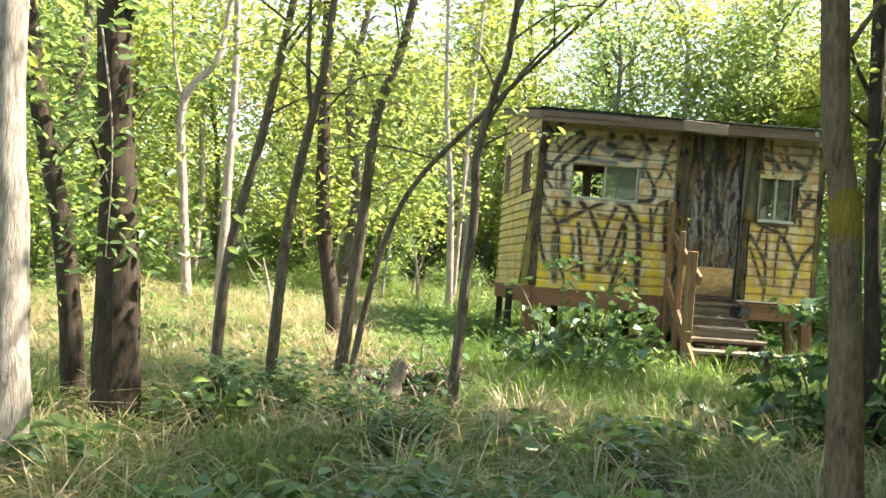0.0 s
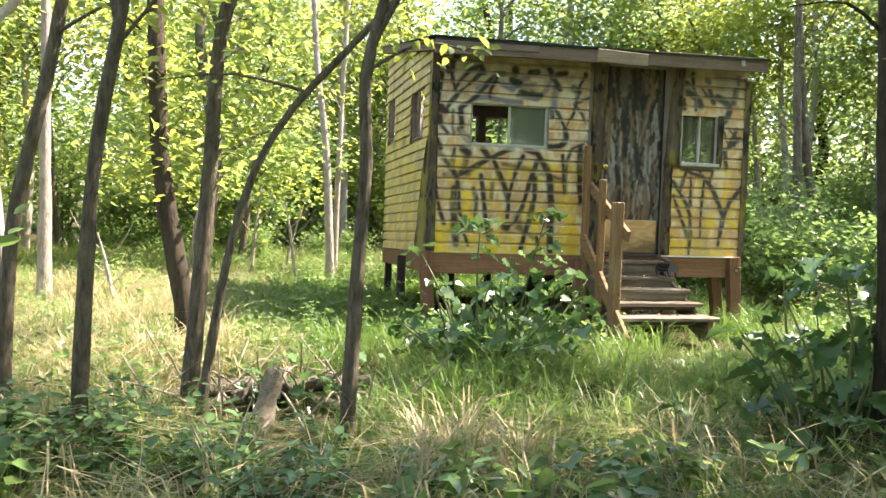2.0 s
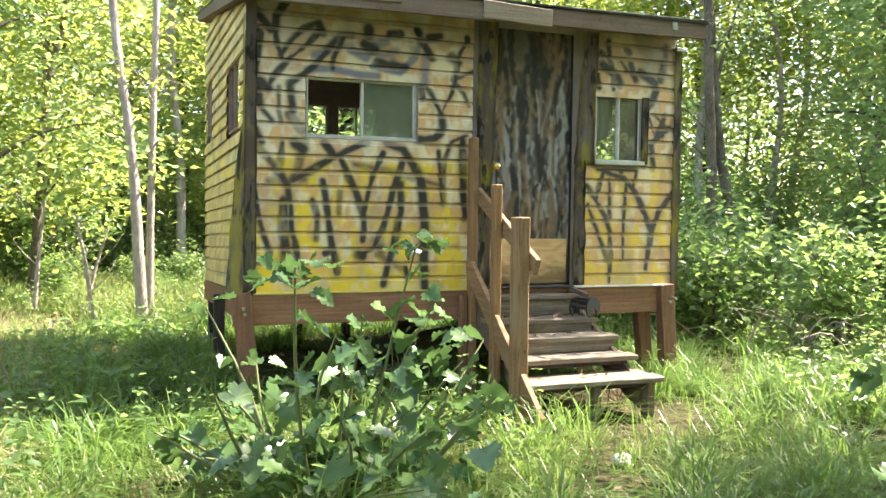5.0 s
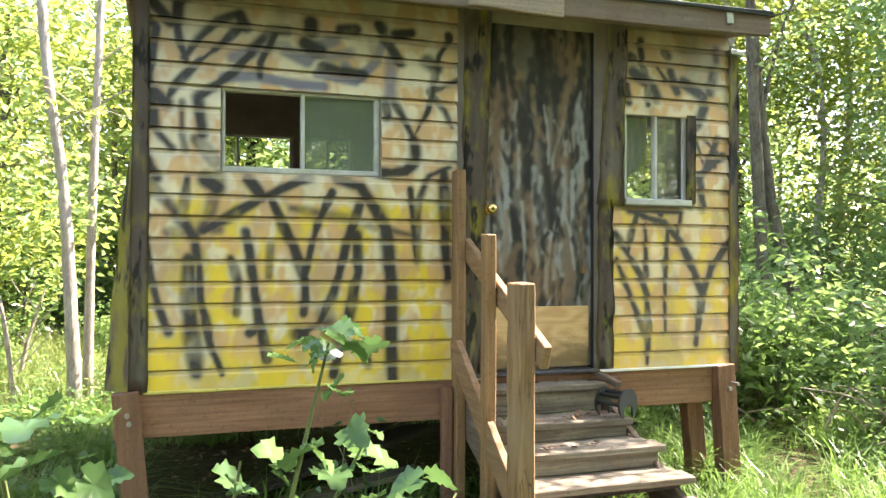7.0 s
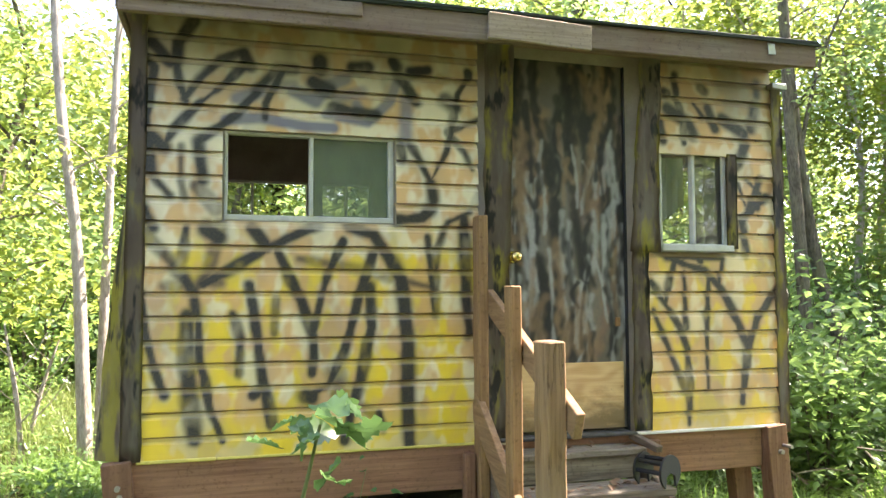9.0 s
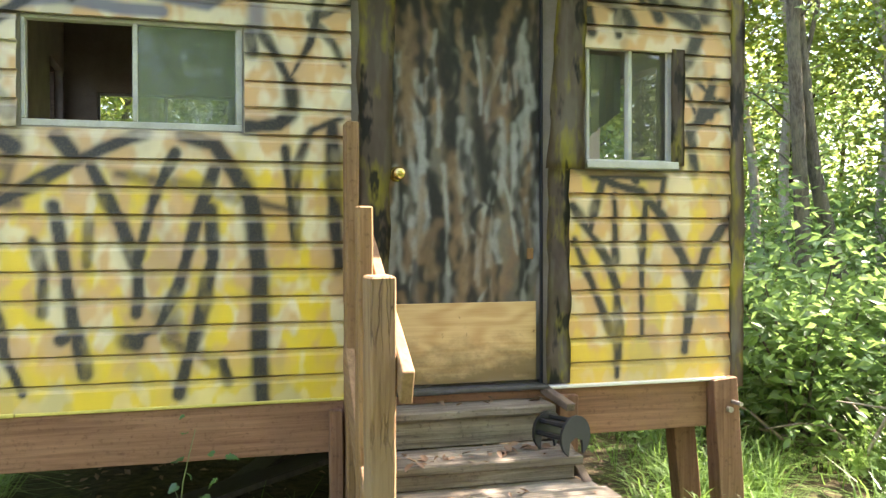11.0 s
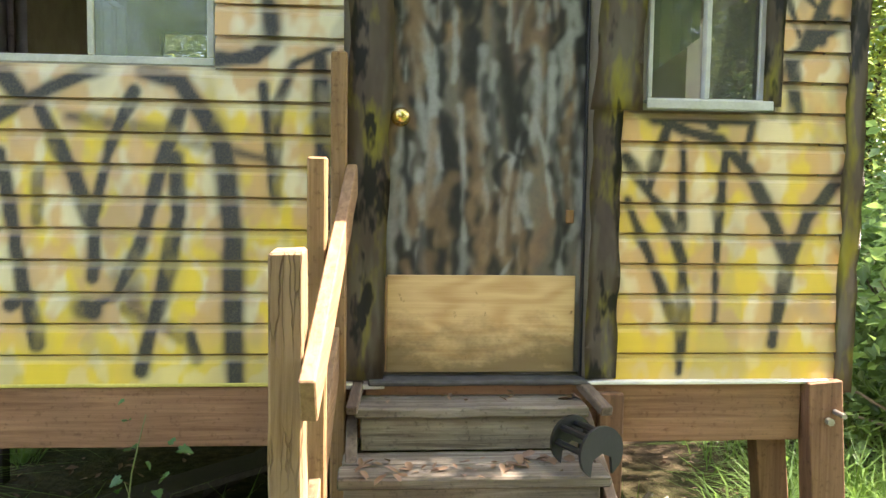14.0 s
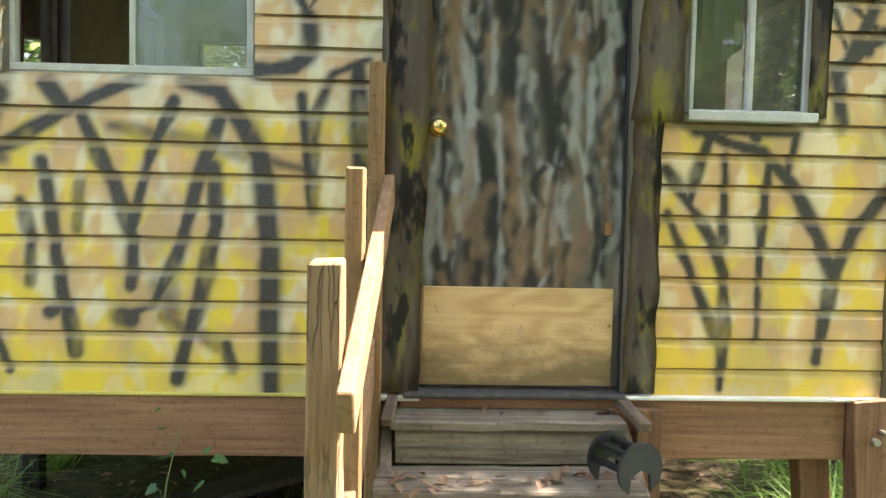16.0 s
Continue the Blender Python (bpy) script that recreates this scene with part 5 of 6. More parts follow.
# the outer clumps high above are added, out of view, to shade the foreground
blazed = near_tree("tree", "smooth brown trunk with a faded yellow paint blaze", [(0.35, -6.74, 0.0), (0.21, -6.74, 1.53), (0.08, -6.74, 2.57), (-0.1, -6.7, 7)], (0.082, 0.071, 0.066, 0.04), BARK_BROWN,
                   limbs=((((0.12, -6.74, 2.3), (0.4, -6.5, 2.6), (0.75, -6.4, 3.1)), 0.02),), crown=((0.1, -6.7, 5.5, 0.8), (0.6, -6.5, 2.9, 0.2), (0.9, -7.4, 5.4, 0.6), (0.5, -5.9, 5.0, 0.6), (-0.3, -7.6, 5.8, 0.6), (1.1, -6.6, 6.4, 0.7)), count=150, seed=13, sprays=5, low=2.9)
v, f = tube([(0.230, -6.74, 1.30), (0.1995, -6.74, 1.70)], [0.0755, 0.0740], 14, 0.12, 13)
blaze = new("paint_blaze", quick_mesh("paint_blaze", np.array(v) - np.array(blazed.location), f, YELLOW_BLAZE, True))
blaze.parent = blazed
tagged(blaze, "faded yellow paint band")
near_tree("tree", "pale straight trunk behind the cabin", [(-0.64, 4.8, 0.1), (-0.77, 4.8, 2.14), (-0.98, 4.8, 3.95), (-1.2, 4.8, 8)], (0.068, 0.06, 0.052, 0.03), BARK_PALE, crown=((-1.2, 4.8, 7, 0.9),), count=300, seed=14, group="pale twin trunks")
near_tree("tree", "pale slim trunk behind the cabin", [(-0.56, 5.2, 0.1), (-0.53, 5.2, 1.8), (-0.46, 5.2, 4.05), (-0.3, 5.2, 8)], (0.054, 0.048, 0.042, 0.025), BARK_PALE, crown=((-0.3, 5.2, 7, 0.9),), count=300, seed=15, group="pale twin trunks")
near_tree("tree", "grey-brown trunk in the shade past the cabin", [(6.75, 3.3, 0.0), (6.70, 3.3, 1.14), (6.62, 3.3, 2.67), (6.55, 3.3, 3.98), (6.4, 3.3, 9)], (0.085, 0.078, 0.072, 0.065, 0.04), BARK_GREY, crown=((6.4, 3.3, 6, 1.0), (6.8, 3.5, 4.4, 0.7)), count=300, seed=16, leaf_mat=LEAF_FOREST)
# long high limb and its leaf clumps are added to block sun from the treads
near_tree("tree", "dark leaning trunk in the shade past the cabin", [(7.5, 3.35, 0.0), (7.18, 3.35, 1.13), (6.9, 3.35, 2.02), (6.7, 3.35, 3.35), (6.3, 3.3, 7)], (0.09, 0.08, 0.075, 0.065, 0.03), BARK_GREY, limbs=((((6.72, 3.35, 3.2), (6.9, 3.2, 4.2), (7.2, 3.0, 5.0)), 0.03), (((6.45, 3.32, 5.2), (6.5, 1.9, 5.9), (6.1, 0.3, 5.6)), 0.035)), crown=((6.5, 3.3, 5.8, 0.8), (6.0, 0.2, 5.5, 0.22), (5.6, 0.12, 5.6, 0.15), (6.4, 0.2, 5.8, 0.18), (5.9, 0.25, 5.3, 0.18), (6.1, 0.1, 5.7, 0.15), (6.3, 0.5, 6.0, 0.3), (5.7, 0.25, 5.0, 0.2), (6.6, 1.6, 6.1, 0.4)), count=190, seed=17, leaf_mat=LEAF_FOREST)
# crown clumps reaching over the path are added overhead, unseen, to darken the grass
near_tree("tree", "dark slender trunk among broad-leaved shrubs", [(1.62, -4.8, 0.0), (1.56, -4.8, 1.0), (1.46, -4.8, 2.45), (1.3, -4.8, 6.5)], (0.07, 0.062, 0.055, 0.025), BARK_DARK,
          limbs=((((1.47, -4.8, 2.3), (1.2, -4.8, 2.47), (0.85, -4.8, 2.42)), 0.014), (((1.45, -4.8, 2.5), (1.3, -4.7, 2.9), (1.2, -4.7, 3.4)), 0.02)), crown=((1.35, -4.8, 5.0, 0.7), (0.8, -4.6, 5.8, 0.5), (0.4, -3.7, 5.6, 0.5), (1.3, -3.9, 6.2, 0.5)), count=190, seed=18)


# ---------------------------------------------------------------- the wood all round
def forest_tree(label, height, radius, crown_low, crown_wide, bark_mat, leaf_mat, seed, leaf_size, each=60):
    rng = np.random.default_rng(seed)
    tree = thing("forest_tree", label, "tree", (0, 0, 0), "trees of the wood")
    bend = rng.normal(0, 0.35, (4, 2))
    line = [(0, 0, -0.2), *[(bend[i, 0] * (i + 1) / 4, bend[i, 1] * (i + 1) / 4, height * (i + 1) / 4) for i in range(4)]]
    tube_part("trunk", line, [radius * 1.2, radius, radius * 0.8, radius * 0.5, 0.02], bark_mat, tree, sides=9, seed=seed)
    centres = []
    for i in range(9):
        z = rng.uniform(crown_low, height * 0.8)
        a = rng.uniform(0, 2 * math.pi)
        reach = crown_wide * rng.uniform(0.5, 1.0) * (1 - 0.5 * (z - crown_low) / (height - crown_low))
        start = np.array((np.interp(z, [q[2] for q in line], [q[0] for q in line]), np.interp(z, [q[2] for q in line], [q[1] for q in line]), z))
        end = start + np.array((math.cos(a) * reach, math.sin(a) * reach, rng.uniform(0.3, 1.2)))
        mid = (start + end) / 2 + np.array((0, 0, 0.15))
        tube_part("limb", [tuple(start), tuple(mid), tuple(end)], [radius * 0.35, radius * 0.2, 0.01], bark_mat, tree, sides=5, seed=seed)
        for _ in range(6):
            t = rng.uniform(0.35, 1.1)
            centres.append(start + (end - start) * t + rng.normal(0, 0.4, 3))
    places = clumps(rng, centres, (0.40, 0.40, 0.26), each)
    leaf_part("crown", leaves(places, rng.uniform(0.7, 1.35, len(places)) * leaf_size, leaf_mat, "crown", LEAF_SMALL, rng=rng), tree)
    return tree


def bush(label, height, wide, leaf_mat, seed, leaf_size, stems=7, count=42, shape=LEAF_SMALL):
    rng = np.random.default_rng(seed)
    plant = thing("bush", label, "bush", (0, 0, 0), "bushes of the thicket")
    centres = []
    for i in range(stems):
        a = 2 * math.pi * i / stems + rng.uniform(-0.4, 0.4)
        r, h = wide * rng.uniform(0.3, 1.0), height * rng.uniform(0.55, 1.0)
        line = [(0.05 * math.cos(a), 0.05 * math.sin(a), -0.05), (r * 0.4 * math.cos(a), r * 0.4 * math.sin(a), h * 0.55), (r * math.cos(a), r * math.sin(a), h)]
        tube_part("stem", line, [0.018, 0.012, 0.004], BARK_GREY, plant, sides=5, seed=seed)
        for t in (0.25, 0.45, 0.62, 0.8, 1.0):
            centres.append(np.array((r * t * math.cos(a), r * t * math.sin(a), h * t ** 0.8)) + rng.normal(0, 0.12, 3))
    places = clumps(rng, centres, (0.2, 0.2, 0.12), count)
    places[:, 2] = np.maximum(places[:, 2], 0.03)
    leaf_part("foliage", leaves(places, rng.uniform(0.7, 1.3, len(places)) * leaf_size, leaf_mat, "foliage", shape, rng=rng), plant)
    return plant


def keep_clear(x, y):
    """True where the cabin, the clearing or the path lie."""
    if -1.2 < x < 4.6 and -2.2 < y < 4.2:
        return True
    path_x = np.interp(y, (-14, -6, -4.4, -3.0), (-1.9, -1.0, 0.0, 1.6))
    return y < -2.0 and abs(x - path_x) < 3.6


TREES = [
    forest_tree("tall leafy tree of the surrounding wood", 7.6, 0.10, 1.6, 1.9, BARK_GREY, LEAF_FOREST, 101, 0.125, 84),
    forest_tree("tall leafy tree of the surrounding wood", 9.0, 0.12, 2.4, 2.1, BARK_DARK, LEAF_FOREST, 102, 0.13, 84),
    forest_tree("young leafy tree of the surrounding wood", 5.6, 0.06, 1.0, 1.5, BARK_GREY, LEAF_BRIGHT, 103, 0.11, 80),
    forest_tree("slender pale tree of the surrounding wood", 7.0, 0.07, 2.0, 1.6, BARK_PALE, LEAF_BRIGHT, 104, 0.115, 80),
]
CANOPY = forest_tree("unseen tall high-crowned tree added for its shade", 13.0, 0.15, 5.6, 3.2, BARK_DARK, LEAF_FOREST, 106, 0.22, 70)
SHADE_TREE = forest_tree("unseen broad-crowned tree added to shade the path", 9.0, 0.13, 2.4, 2.6, BARK_DARK, LEAF_FOREST, 105, 0.20, 66)
BUSHES = [
    bush("loose green bush of the thicket", 1.5, 0.8, LEAF_BUSH, 201, 0.11),
    bush("tall green bush of the thicket", 2.6, 1.0, LEAF_BUSH, 202, 0.11, 9),
    bush("low sunny bush of the thicket", 0.8, 0.7, LEAF_BUSH, 203, 0.09),
]


def scatter():
    rng = np.random.default_rng(55)
    spots = []

    def free(x, y, gap):
        return not keep_clear(x, y) and all((x - a) ** 2 + (y - b) ** 2 > gap * gap for a, b in spots)

    first = {}

    def put(kinds, x, y, scale):
        kind = kinds[int(rng.integers(len(kinds)))]
        m = pose(x, y, gz(x, y), rng.normal(0, 2.5), rng.normal(0, 2.5), rng.uniform(0, 360)) @ Matrix.Scale(scale, 4)
        if kind.name not in first:
            first[kind.name] = True
            kind.matrix_basis = m
        else:
            made = copy_thing(kind, m)
            made.matrix_basis = m
        spots.append((x, y))

    # the wood ahead and on both sides
    for _ in range(2600):
        a, r = rng.uniform(-1.25, 1.3), 6.5 + 21 * rng.uniform(0, 1) ** 0.9
        x, y = 0.5 + r * math.sin(a), -2.5 + r * math.cos(a)
        if len(spots) >= 98 or not free(x, y, 1.25) or (-6.8 < x < -1 and -7 < y < 4.5):
            continue
        if 3 < x < 15 and y < 6 and rng.uniform() < 0.93:
            continue
        if -6 < x < 12 and 2 < y < 12 and rng.uniform() < 0.93:
            continue
        if -9 < x < 4 and 11 < y < 20 and rng.uniform() < 0.5:
            continue
        put(TREES, x, y, rng.uniform(0.85, 1.15) + 0.35 * min(1, max(0, r - 11) / 8))
    # unseen trees added off to the side, so their crowns shade path and steps
    for x, y, size in ((2.3, -9.6, 0.95), (2.9, -8.2, 0.95), (4.2, -9.2, 1.05), (3.3, -6.8, 0.9), (4.6, -7.6, 1.05), (4.9, -6.2, 0.95), (3.6, -10.9, 1.0), (1.6, -11.4, 0.95), (6.2, -8.4, 1.15)):
        put([SHADE_TREE], x, y, size)
    # two more out of sight, with thinner crowns, added for dappled shade
    for x, y, size in ((4.3, -3.1, 0.95), (6.6, -4.2, 1.0)):
        put([TREES[0]], x, y, size)
    # one more past the cabin's far corner, added out of view for its shade
    for x, y, size in ((10.2, 3.2, 1.05),):
        put([TREES[1]], x, y, size)
    # tall bushes under them, added out of view to shade the near ground
    for x, y, size in ((1.7, -9.3, 1.0), (2.1, -8.3, 1.05), (2.2, -7.3, 1.0), (2.9, -6.3, 1.0), (1.5, -10.3, 0.9)):
        put([BUSHES[1]], x, y, size)
    # a row of trees that closes the wood behind the start of the path
    for i in range(9):
        put(TREES[:2], -8.5 + 2.3 * i + rng.uniform(-0.5, 0.5), -14.5 + rng.uniform(-1.2, 1.2), rng.uniform(1.0, 1.25))
    ahead = len(spots)
    for _ in range(400):
        a, r = rng.uniform(1.3, 5.03), 7.5 + 18 * rng.uniform(0, 1)
        x, y = -0.5 + r * math.sin(a), -5 + r * math.cos(a)
        if len(spots) >= ahead + 22 or not free(x, y, 2.6) or (x > 2 and y > -9 and rng.uniform() < 0.7):
            continue
        put(TREES, x, y, rng.uniform(0.85, 1.2))
    # added unseen high crowns: broken shade for the path and thicket past the cabin
    for i, (x, y, turn, size) in enumerate(((3.6, -4.9, 200, 0.75), (12.0, 4.0, 40, 0.9), (13.4, 5.6, 160, 0.95), (15.5, 7.4, 80, 1.0))):
        m = pose(x, y, gz(x, y), 1.5, -1.0, turn) @ Matrix.Scale(size, 4)
        made = copy_thing(CANOPY, m) if i else CANOPY
        made.matrix_basis = m
    count = 0
    spots.clear()
    for _ in range(2600):
        a, r = rng.uniform(-1.25, 1.35), 5.5 + 19 * rng.uniform(0, 1) ** 1.1
        x, y = 0.8 + r * math.sin(a), -2.0 + r * math.cos(a)
        if count >= 138 or not free(x, y, 0.85) or (-6.5 < x < 0.5 and -6 < y < 9.0):
            continue
        kinds = BUSHES if r > 8 else [BUSHES[0], BUSHES[2]]
        put(kinds, x, y, rng.uniform(0.8, 1.3) * (1.0 + 0.03 * max(0, r - 10)))
        count += 1
    # sunny undergrowth past the far end of the cabin
    for _ in range(18):
        x, y = rng.uniform(4.4, 8.5), rng.uniform(1.4, 4.8)
        put([BUSHES[2], BUSHES[0]], x, y, rng.uniform(0.45, 0.8))
    for _ in range(16):
        x, y = rng.uniform(-6.5, 0.5), rng.uniform(6.5, 11.0)
        put([BUSHES[2], BUSHES[0]], x, y, rng.uniform(0.45, 0.85))


scatter()


def far_wood():
    """The leaf mass of the wood far off, which closes the view between the trunks."""
    rng = np.random.default_rng(61)
    a = np.repeat(rng.uniform(-1.5, 1.6, 1300), 60)
    r = np.repeat(26 + 16 * rng.uniform(0, 1, 1300), 60)
    z = np.repeat(5.6 * rng.uniform(0, 1, 1300), 60)
    x, y = 0.5 + r * np.sin(a), -2.5 + r * np.cos(a)
    places = np.stack([x, y, ground_z(x, y) + z], 1) + rng.normal(0, 1, (len(a), 3)) * (0.8, 0.8, 0.5)
    places[:, 2] = np.maximum(places[:, 2], ground_z(places[:, 0], places[:, 1]) + 0.05)
    ob = new("far_wood", leaves(places, rng.uniform(0.22, 0.45, len(places)), LEAF_FOREST, "far_wood", LEAF_SMALL, 0.25, 1.6, rng))
    tagged(ob, "dense green leaves of the far wood", "foliage", kind="stuff")


far_wood()


# ---------------------------------------------------------------- broad-leaved plants by the path
def broad_plant(label, x, y, stems, seed, size, dense, thick=1.0):
    """A weedy shrub with big heart-shaped, slightly torn leaves on separate stalks."""
    rng = np.random.default_rng(seed)
    plant = thing("broadleaf_shrub", label, "shrub", (x, y, gz(x, y)))
    places, sizes = [], []
    for sx, sy, h in stems:
        base = np.array((x + 0.35 * sx, y + 0.35 * sy, gz(x, y) - 0.03))
        end = np.array((x + sx, y + sy, gz(x, y) + h))
        mid = (base + end) / 2 + np.array((rng.normal(0, 0.05), rng.normal(0, 0.05), 0.06))
        tube_part("stem", [tuple(base), tuple(mid), tuple(end)], [0.012 * thick, 0.009 * thick, 0.004 * thick], STEM, plant, sides=6, seed=seed)
        n = max(4, int((9 + 13 * h) * dense))
        for k in range(n):
            t = 1.03 - 0.8 * rng.uniform(0, 1) ** 1.25
            q = base + (end - base) * t + np.array((rng.normal(0, 0.10), rng.normal(0, 0.10), rng.normal(0, 0.05)))
            places.append(q)
            sizes.append(size * rng.uniform(0.55, 1.25) * (1.1 - 0.35 * t))
        if h > 0.95:
            for k in range(12):
                places.append(end + np.array((rng.normal(0, 0.09), rng.normal(0, 0.09), rng.normal(0.0, 0.03))))
                sizes.append(size * rng.uniform(0.4, 0.65))
    mesh = leaves(np.array(places), np.array(sizes), LEAF_BROAD, "foliage", LEAF_HEART, 0.35, 0.55, rng)
    leaf_part("foliage", mesh, plant)
    return plant


broad_plant("broad-leaved green shrub in front of the cabin", 0.05, -2.15,
            [(-0.75, 0.1, 0.40), (-0.45, -0.1, 0.55), (-0.3, -0.75, 1.2), (0.45, -0.04, 1.27), (0.60, 0.12, 0.95), (0.22, 0.1, 0.92), (0.0, -0.3, 0.80), (-0.15, -0.9, 0.62), (0.25, -0.85, 0.55), (0.5, -0.75, 0.6), (0.7, -0.55, 0.62), (-0.6, -0.7, 0.7), (0.95, 0.25, 0.72), (-0.55, 0.25, 0.95), (0.1, -1.15, 0.4), (0.1, 0.2, 0.8), (0.5, 0.1, 0.75), (0.75, 0.05, 0.65), (0.35, -0.3, 0.5), (-0.2, -0.35, 0.45), (-0.6, -0.3, 0.35), (0.9, -0.1, 0.5), (0.0, -0.2, 0.6), (-0.3, 0.3, 0.7), (0.6, -0.25, 0.45), (-0.8, -0.05, 0.42), (-0.5, 0.2, 0.45), (0.2, -0.4, 0.35), (0.45, -0.05, 0.4), (-0.1, -0.1, 0.35), (0.8, 0.15, 0.4)], 31, 0.165, 0.55)
broad_plant("tall broad-leaved shrub with dark glossy leaves", 1.35, -4.8,
            [(-0.62, 0.1, 0.70), (-0.5, 0.15, 0.85), (-0.40, 0.05, 0.95), (-0.3, 0.2, 1.05), (0.0, 0.1, 1.1), (-0.55, -0.1, 0.55), (-0.35, 0.2, 0.75), (-0.15, -0.2, 0.85), (0.2, 0.1, 0.95), (0.45, -0.1, 0.9), (0.0, 0.3, 0.8), (0.6, 0.3, 1.2), (-0.4, -0.3, 0.4), (0.3, -0.35, 0.6), (0.8, 0.0, 1.1), (0.7, 0.25, 1.1), (0.95, 0.3, 1.0), (0.5, 0.35, 1.0), (1.1, 0.1, 0.75), (-0.1, 0.15, 0.6), (0.35, 0.2, 0.7), (0.1, -0.05, 0.5), (1.2, 0.2, 0.8), (0.75, -0.3, 0.6), (1.4, -0.1, 0.7), (-0.2, -0.4, 0.3), (0.5, 0.0, 0.45), (-0.85, 0.1, 0.25), (-0.95, -0.15, 0.22), (-0.7, -0.35, 0.3)], 32, 0.175, 0.5)

def weeds():
    rng = np.random.default_rng(77)
    n = 5000
    x, y = rng.uniform(-7.5, 8, n), rng.uniform(-10.2, 6.5, n)
    patch = np.array([noise.noise((a * 0.55, b * 0.55, 5.0)) for a, b in zip(x, y)])
    keep = (patch > np.where(y < -3.6, 0.12, -0.02)) & ~((x > -0.3) & (x < 3.8) & (y > -0.3) & (y < 2.8)) & ~((np.abs(x - 2.2) < 0.8) & (y > -2.2) & (y < 0))
    x, y = x[keep], y[keep]
    h = rng.uniform(0.03, 0.30, len(x))
    base = np.stack([x, y, ground_z(x, y) + h], 1)
    places = np.repeat(base, 5, axis=0) + rng.normal(0, 0.06, (len(x) * 5, 3)) * (1, 1, 0.5)
    places[:, 2] = np.maximum(places[:, 2], ground_z(places[:, 0], places[:, 1]) + 0.02)
    size = rng.uniform(0.04, 0.115, len(places))
    # thicker stands of weeds on both sides of the trodden line
    m = 1500
    ex, ey = rng.uniform(-4.2, 1.2, m), rng.uniform(-8.8, -5.2, m)
    thick = np.array([noise.noise((a * 0.9, b * 0.9, 31.0)) for a, b in zip(ex, ey)]) > 0.06
    ex, ey = ex[thick], ey[thick]
    stand = np.stack([ex, ey, ground_z(ex, ey) + rng.uniform(0.10, 0.34, len(ex))], 1)
    stand = np.repeat(stand, 5, axis=0) + rng.normal(0, 0.07, (len(ex) * 5, 3)) * (1, 1, 0.5)
    places = np.concatenate([places, stand])
    size = np.concatenate([size, rng.uniform(0.08, 0.15, len(stand))])
    near = (places[:, 1] < -3.6) & (np.arange(len(places)) // 5 % 2 == 0)
    for name, label, pick, shade in (("low_weeds", "low light-green weeds among the grass", ~near, LEAF_BUSH), ("broad_weeds", "dark broad-leaved weeds beside the path", near, LEAF_BROAD)):
        ob = new(name, leaves(places[pick], size[pick] * (0.85 if shade is LEAF_BROAD else 1.0), shade, name, LEAF_OVAL, 0.2, 0.5, rng))
        tagged(ob, label, "weeds", kind="stuff")


weeds()


def herb_mesh(name, x, y, height, size, material, rng):
    """Upright herbs: each a thin stalk with whorls of toothed leaves that grow smaller upward."""
    n, tiers = len(x), 5
    base = np.stack([x, y, ground_z(x, y)], 1)
    lean = rng.normal(0, 0.16, (n, 2))
    points, tris = LEAF_OVAL
    verts, faces, total = [], [], 0
    top = base + np.concatenate([lean * height[:, None], height[:, None]], 1)
    side = np.stack([np.full(n, 0.004), np.full(n, 0.003), np.zeros(n)], 1)
    stalk = np.stack([base - side, base + side, top], 1)
    verts.append(stalk.reshape(-1, 3))
    faces.append(np.arange(n * 3).reshape(-1, 3))
    total = n * 3
    turn = rng.uniform(0, 2 * np.pi, n)
    for k in range(tiers):
        t = 0.25 + 0.75 * k / (tiers - 1)
        for j in range(3):
            a = turn + 2 * np.pi * j / 3 + 1.05 * k + rng.normal(0, 0.25, n)
            axis = np.stack([np.cos(a), np.sin(a), rng.normal(-0.18 + 0.35 * (t > 0.95), 0.22, n)], 1)
            axis /= np.linalg.norm(axis, axis=1, keepdims=True)
            up_way = np.stack([rng.normal(0, 0.3, n), rng.normal(0, 0.3, n), np.ones(n)], 1)
            across = np.cross(up_way, axis)
            across /= np.linalg.norm(across, axis=1, keepdims=True)
            face = np.cross(axis, across)
            long = (size * (1.15 - 0.55 * t) * rng.uniform(0.7, 1.25, n))[:, None, None]
            start = base + (top - base) * t + axis * 0.012
            v = start[:, None] + long * (points[None, :, :1] * axis[:, None] + 1.25 * points[None, :, 1:2] * across[:, None] + points[None, :, 2:] * face[:, None])
            verts.append(v.reshape(-1, 3))
            faces.append((tris[None] + (np.arange(n) * len(points))[:, None, None] + total).reshape(-1, 3))
            total += n * len(points)
    return quick_mesh(name, np.concatenate(verts), np.concatenate(faces), material, True)


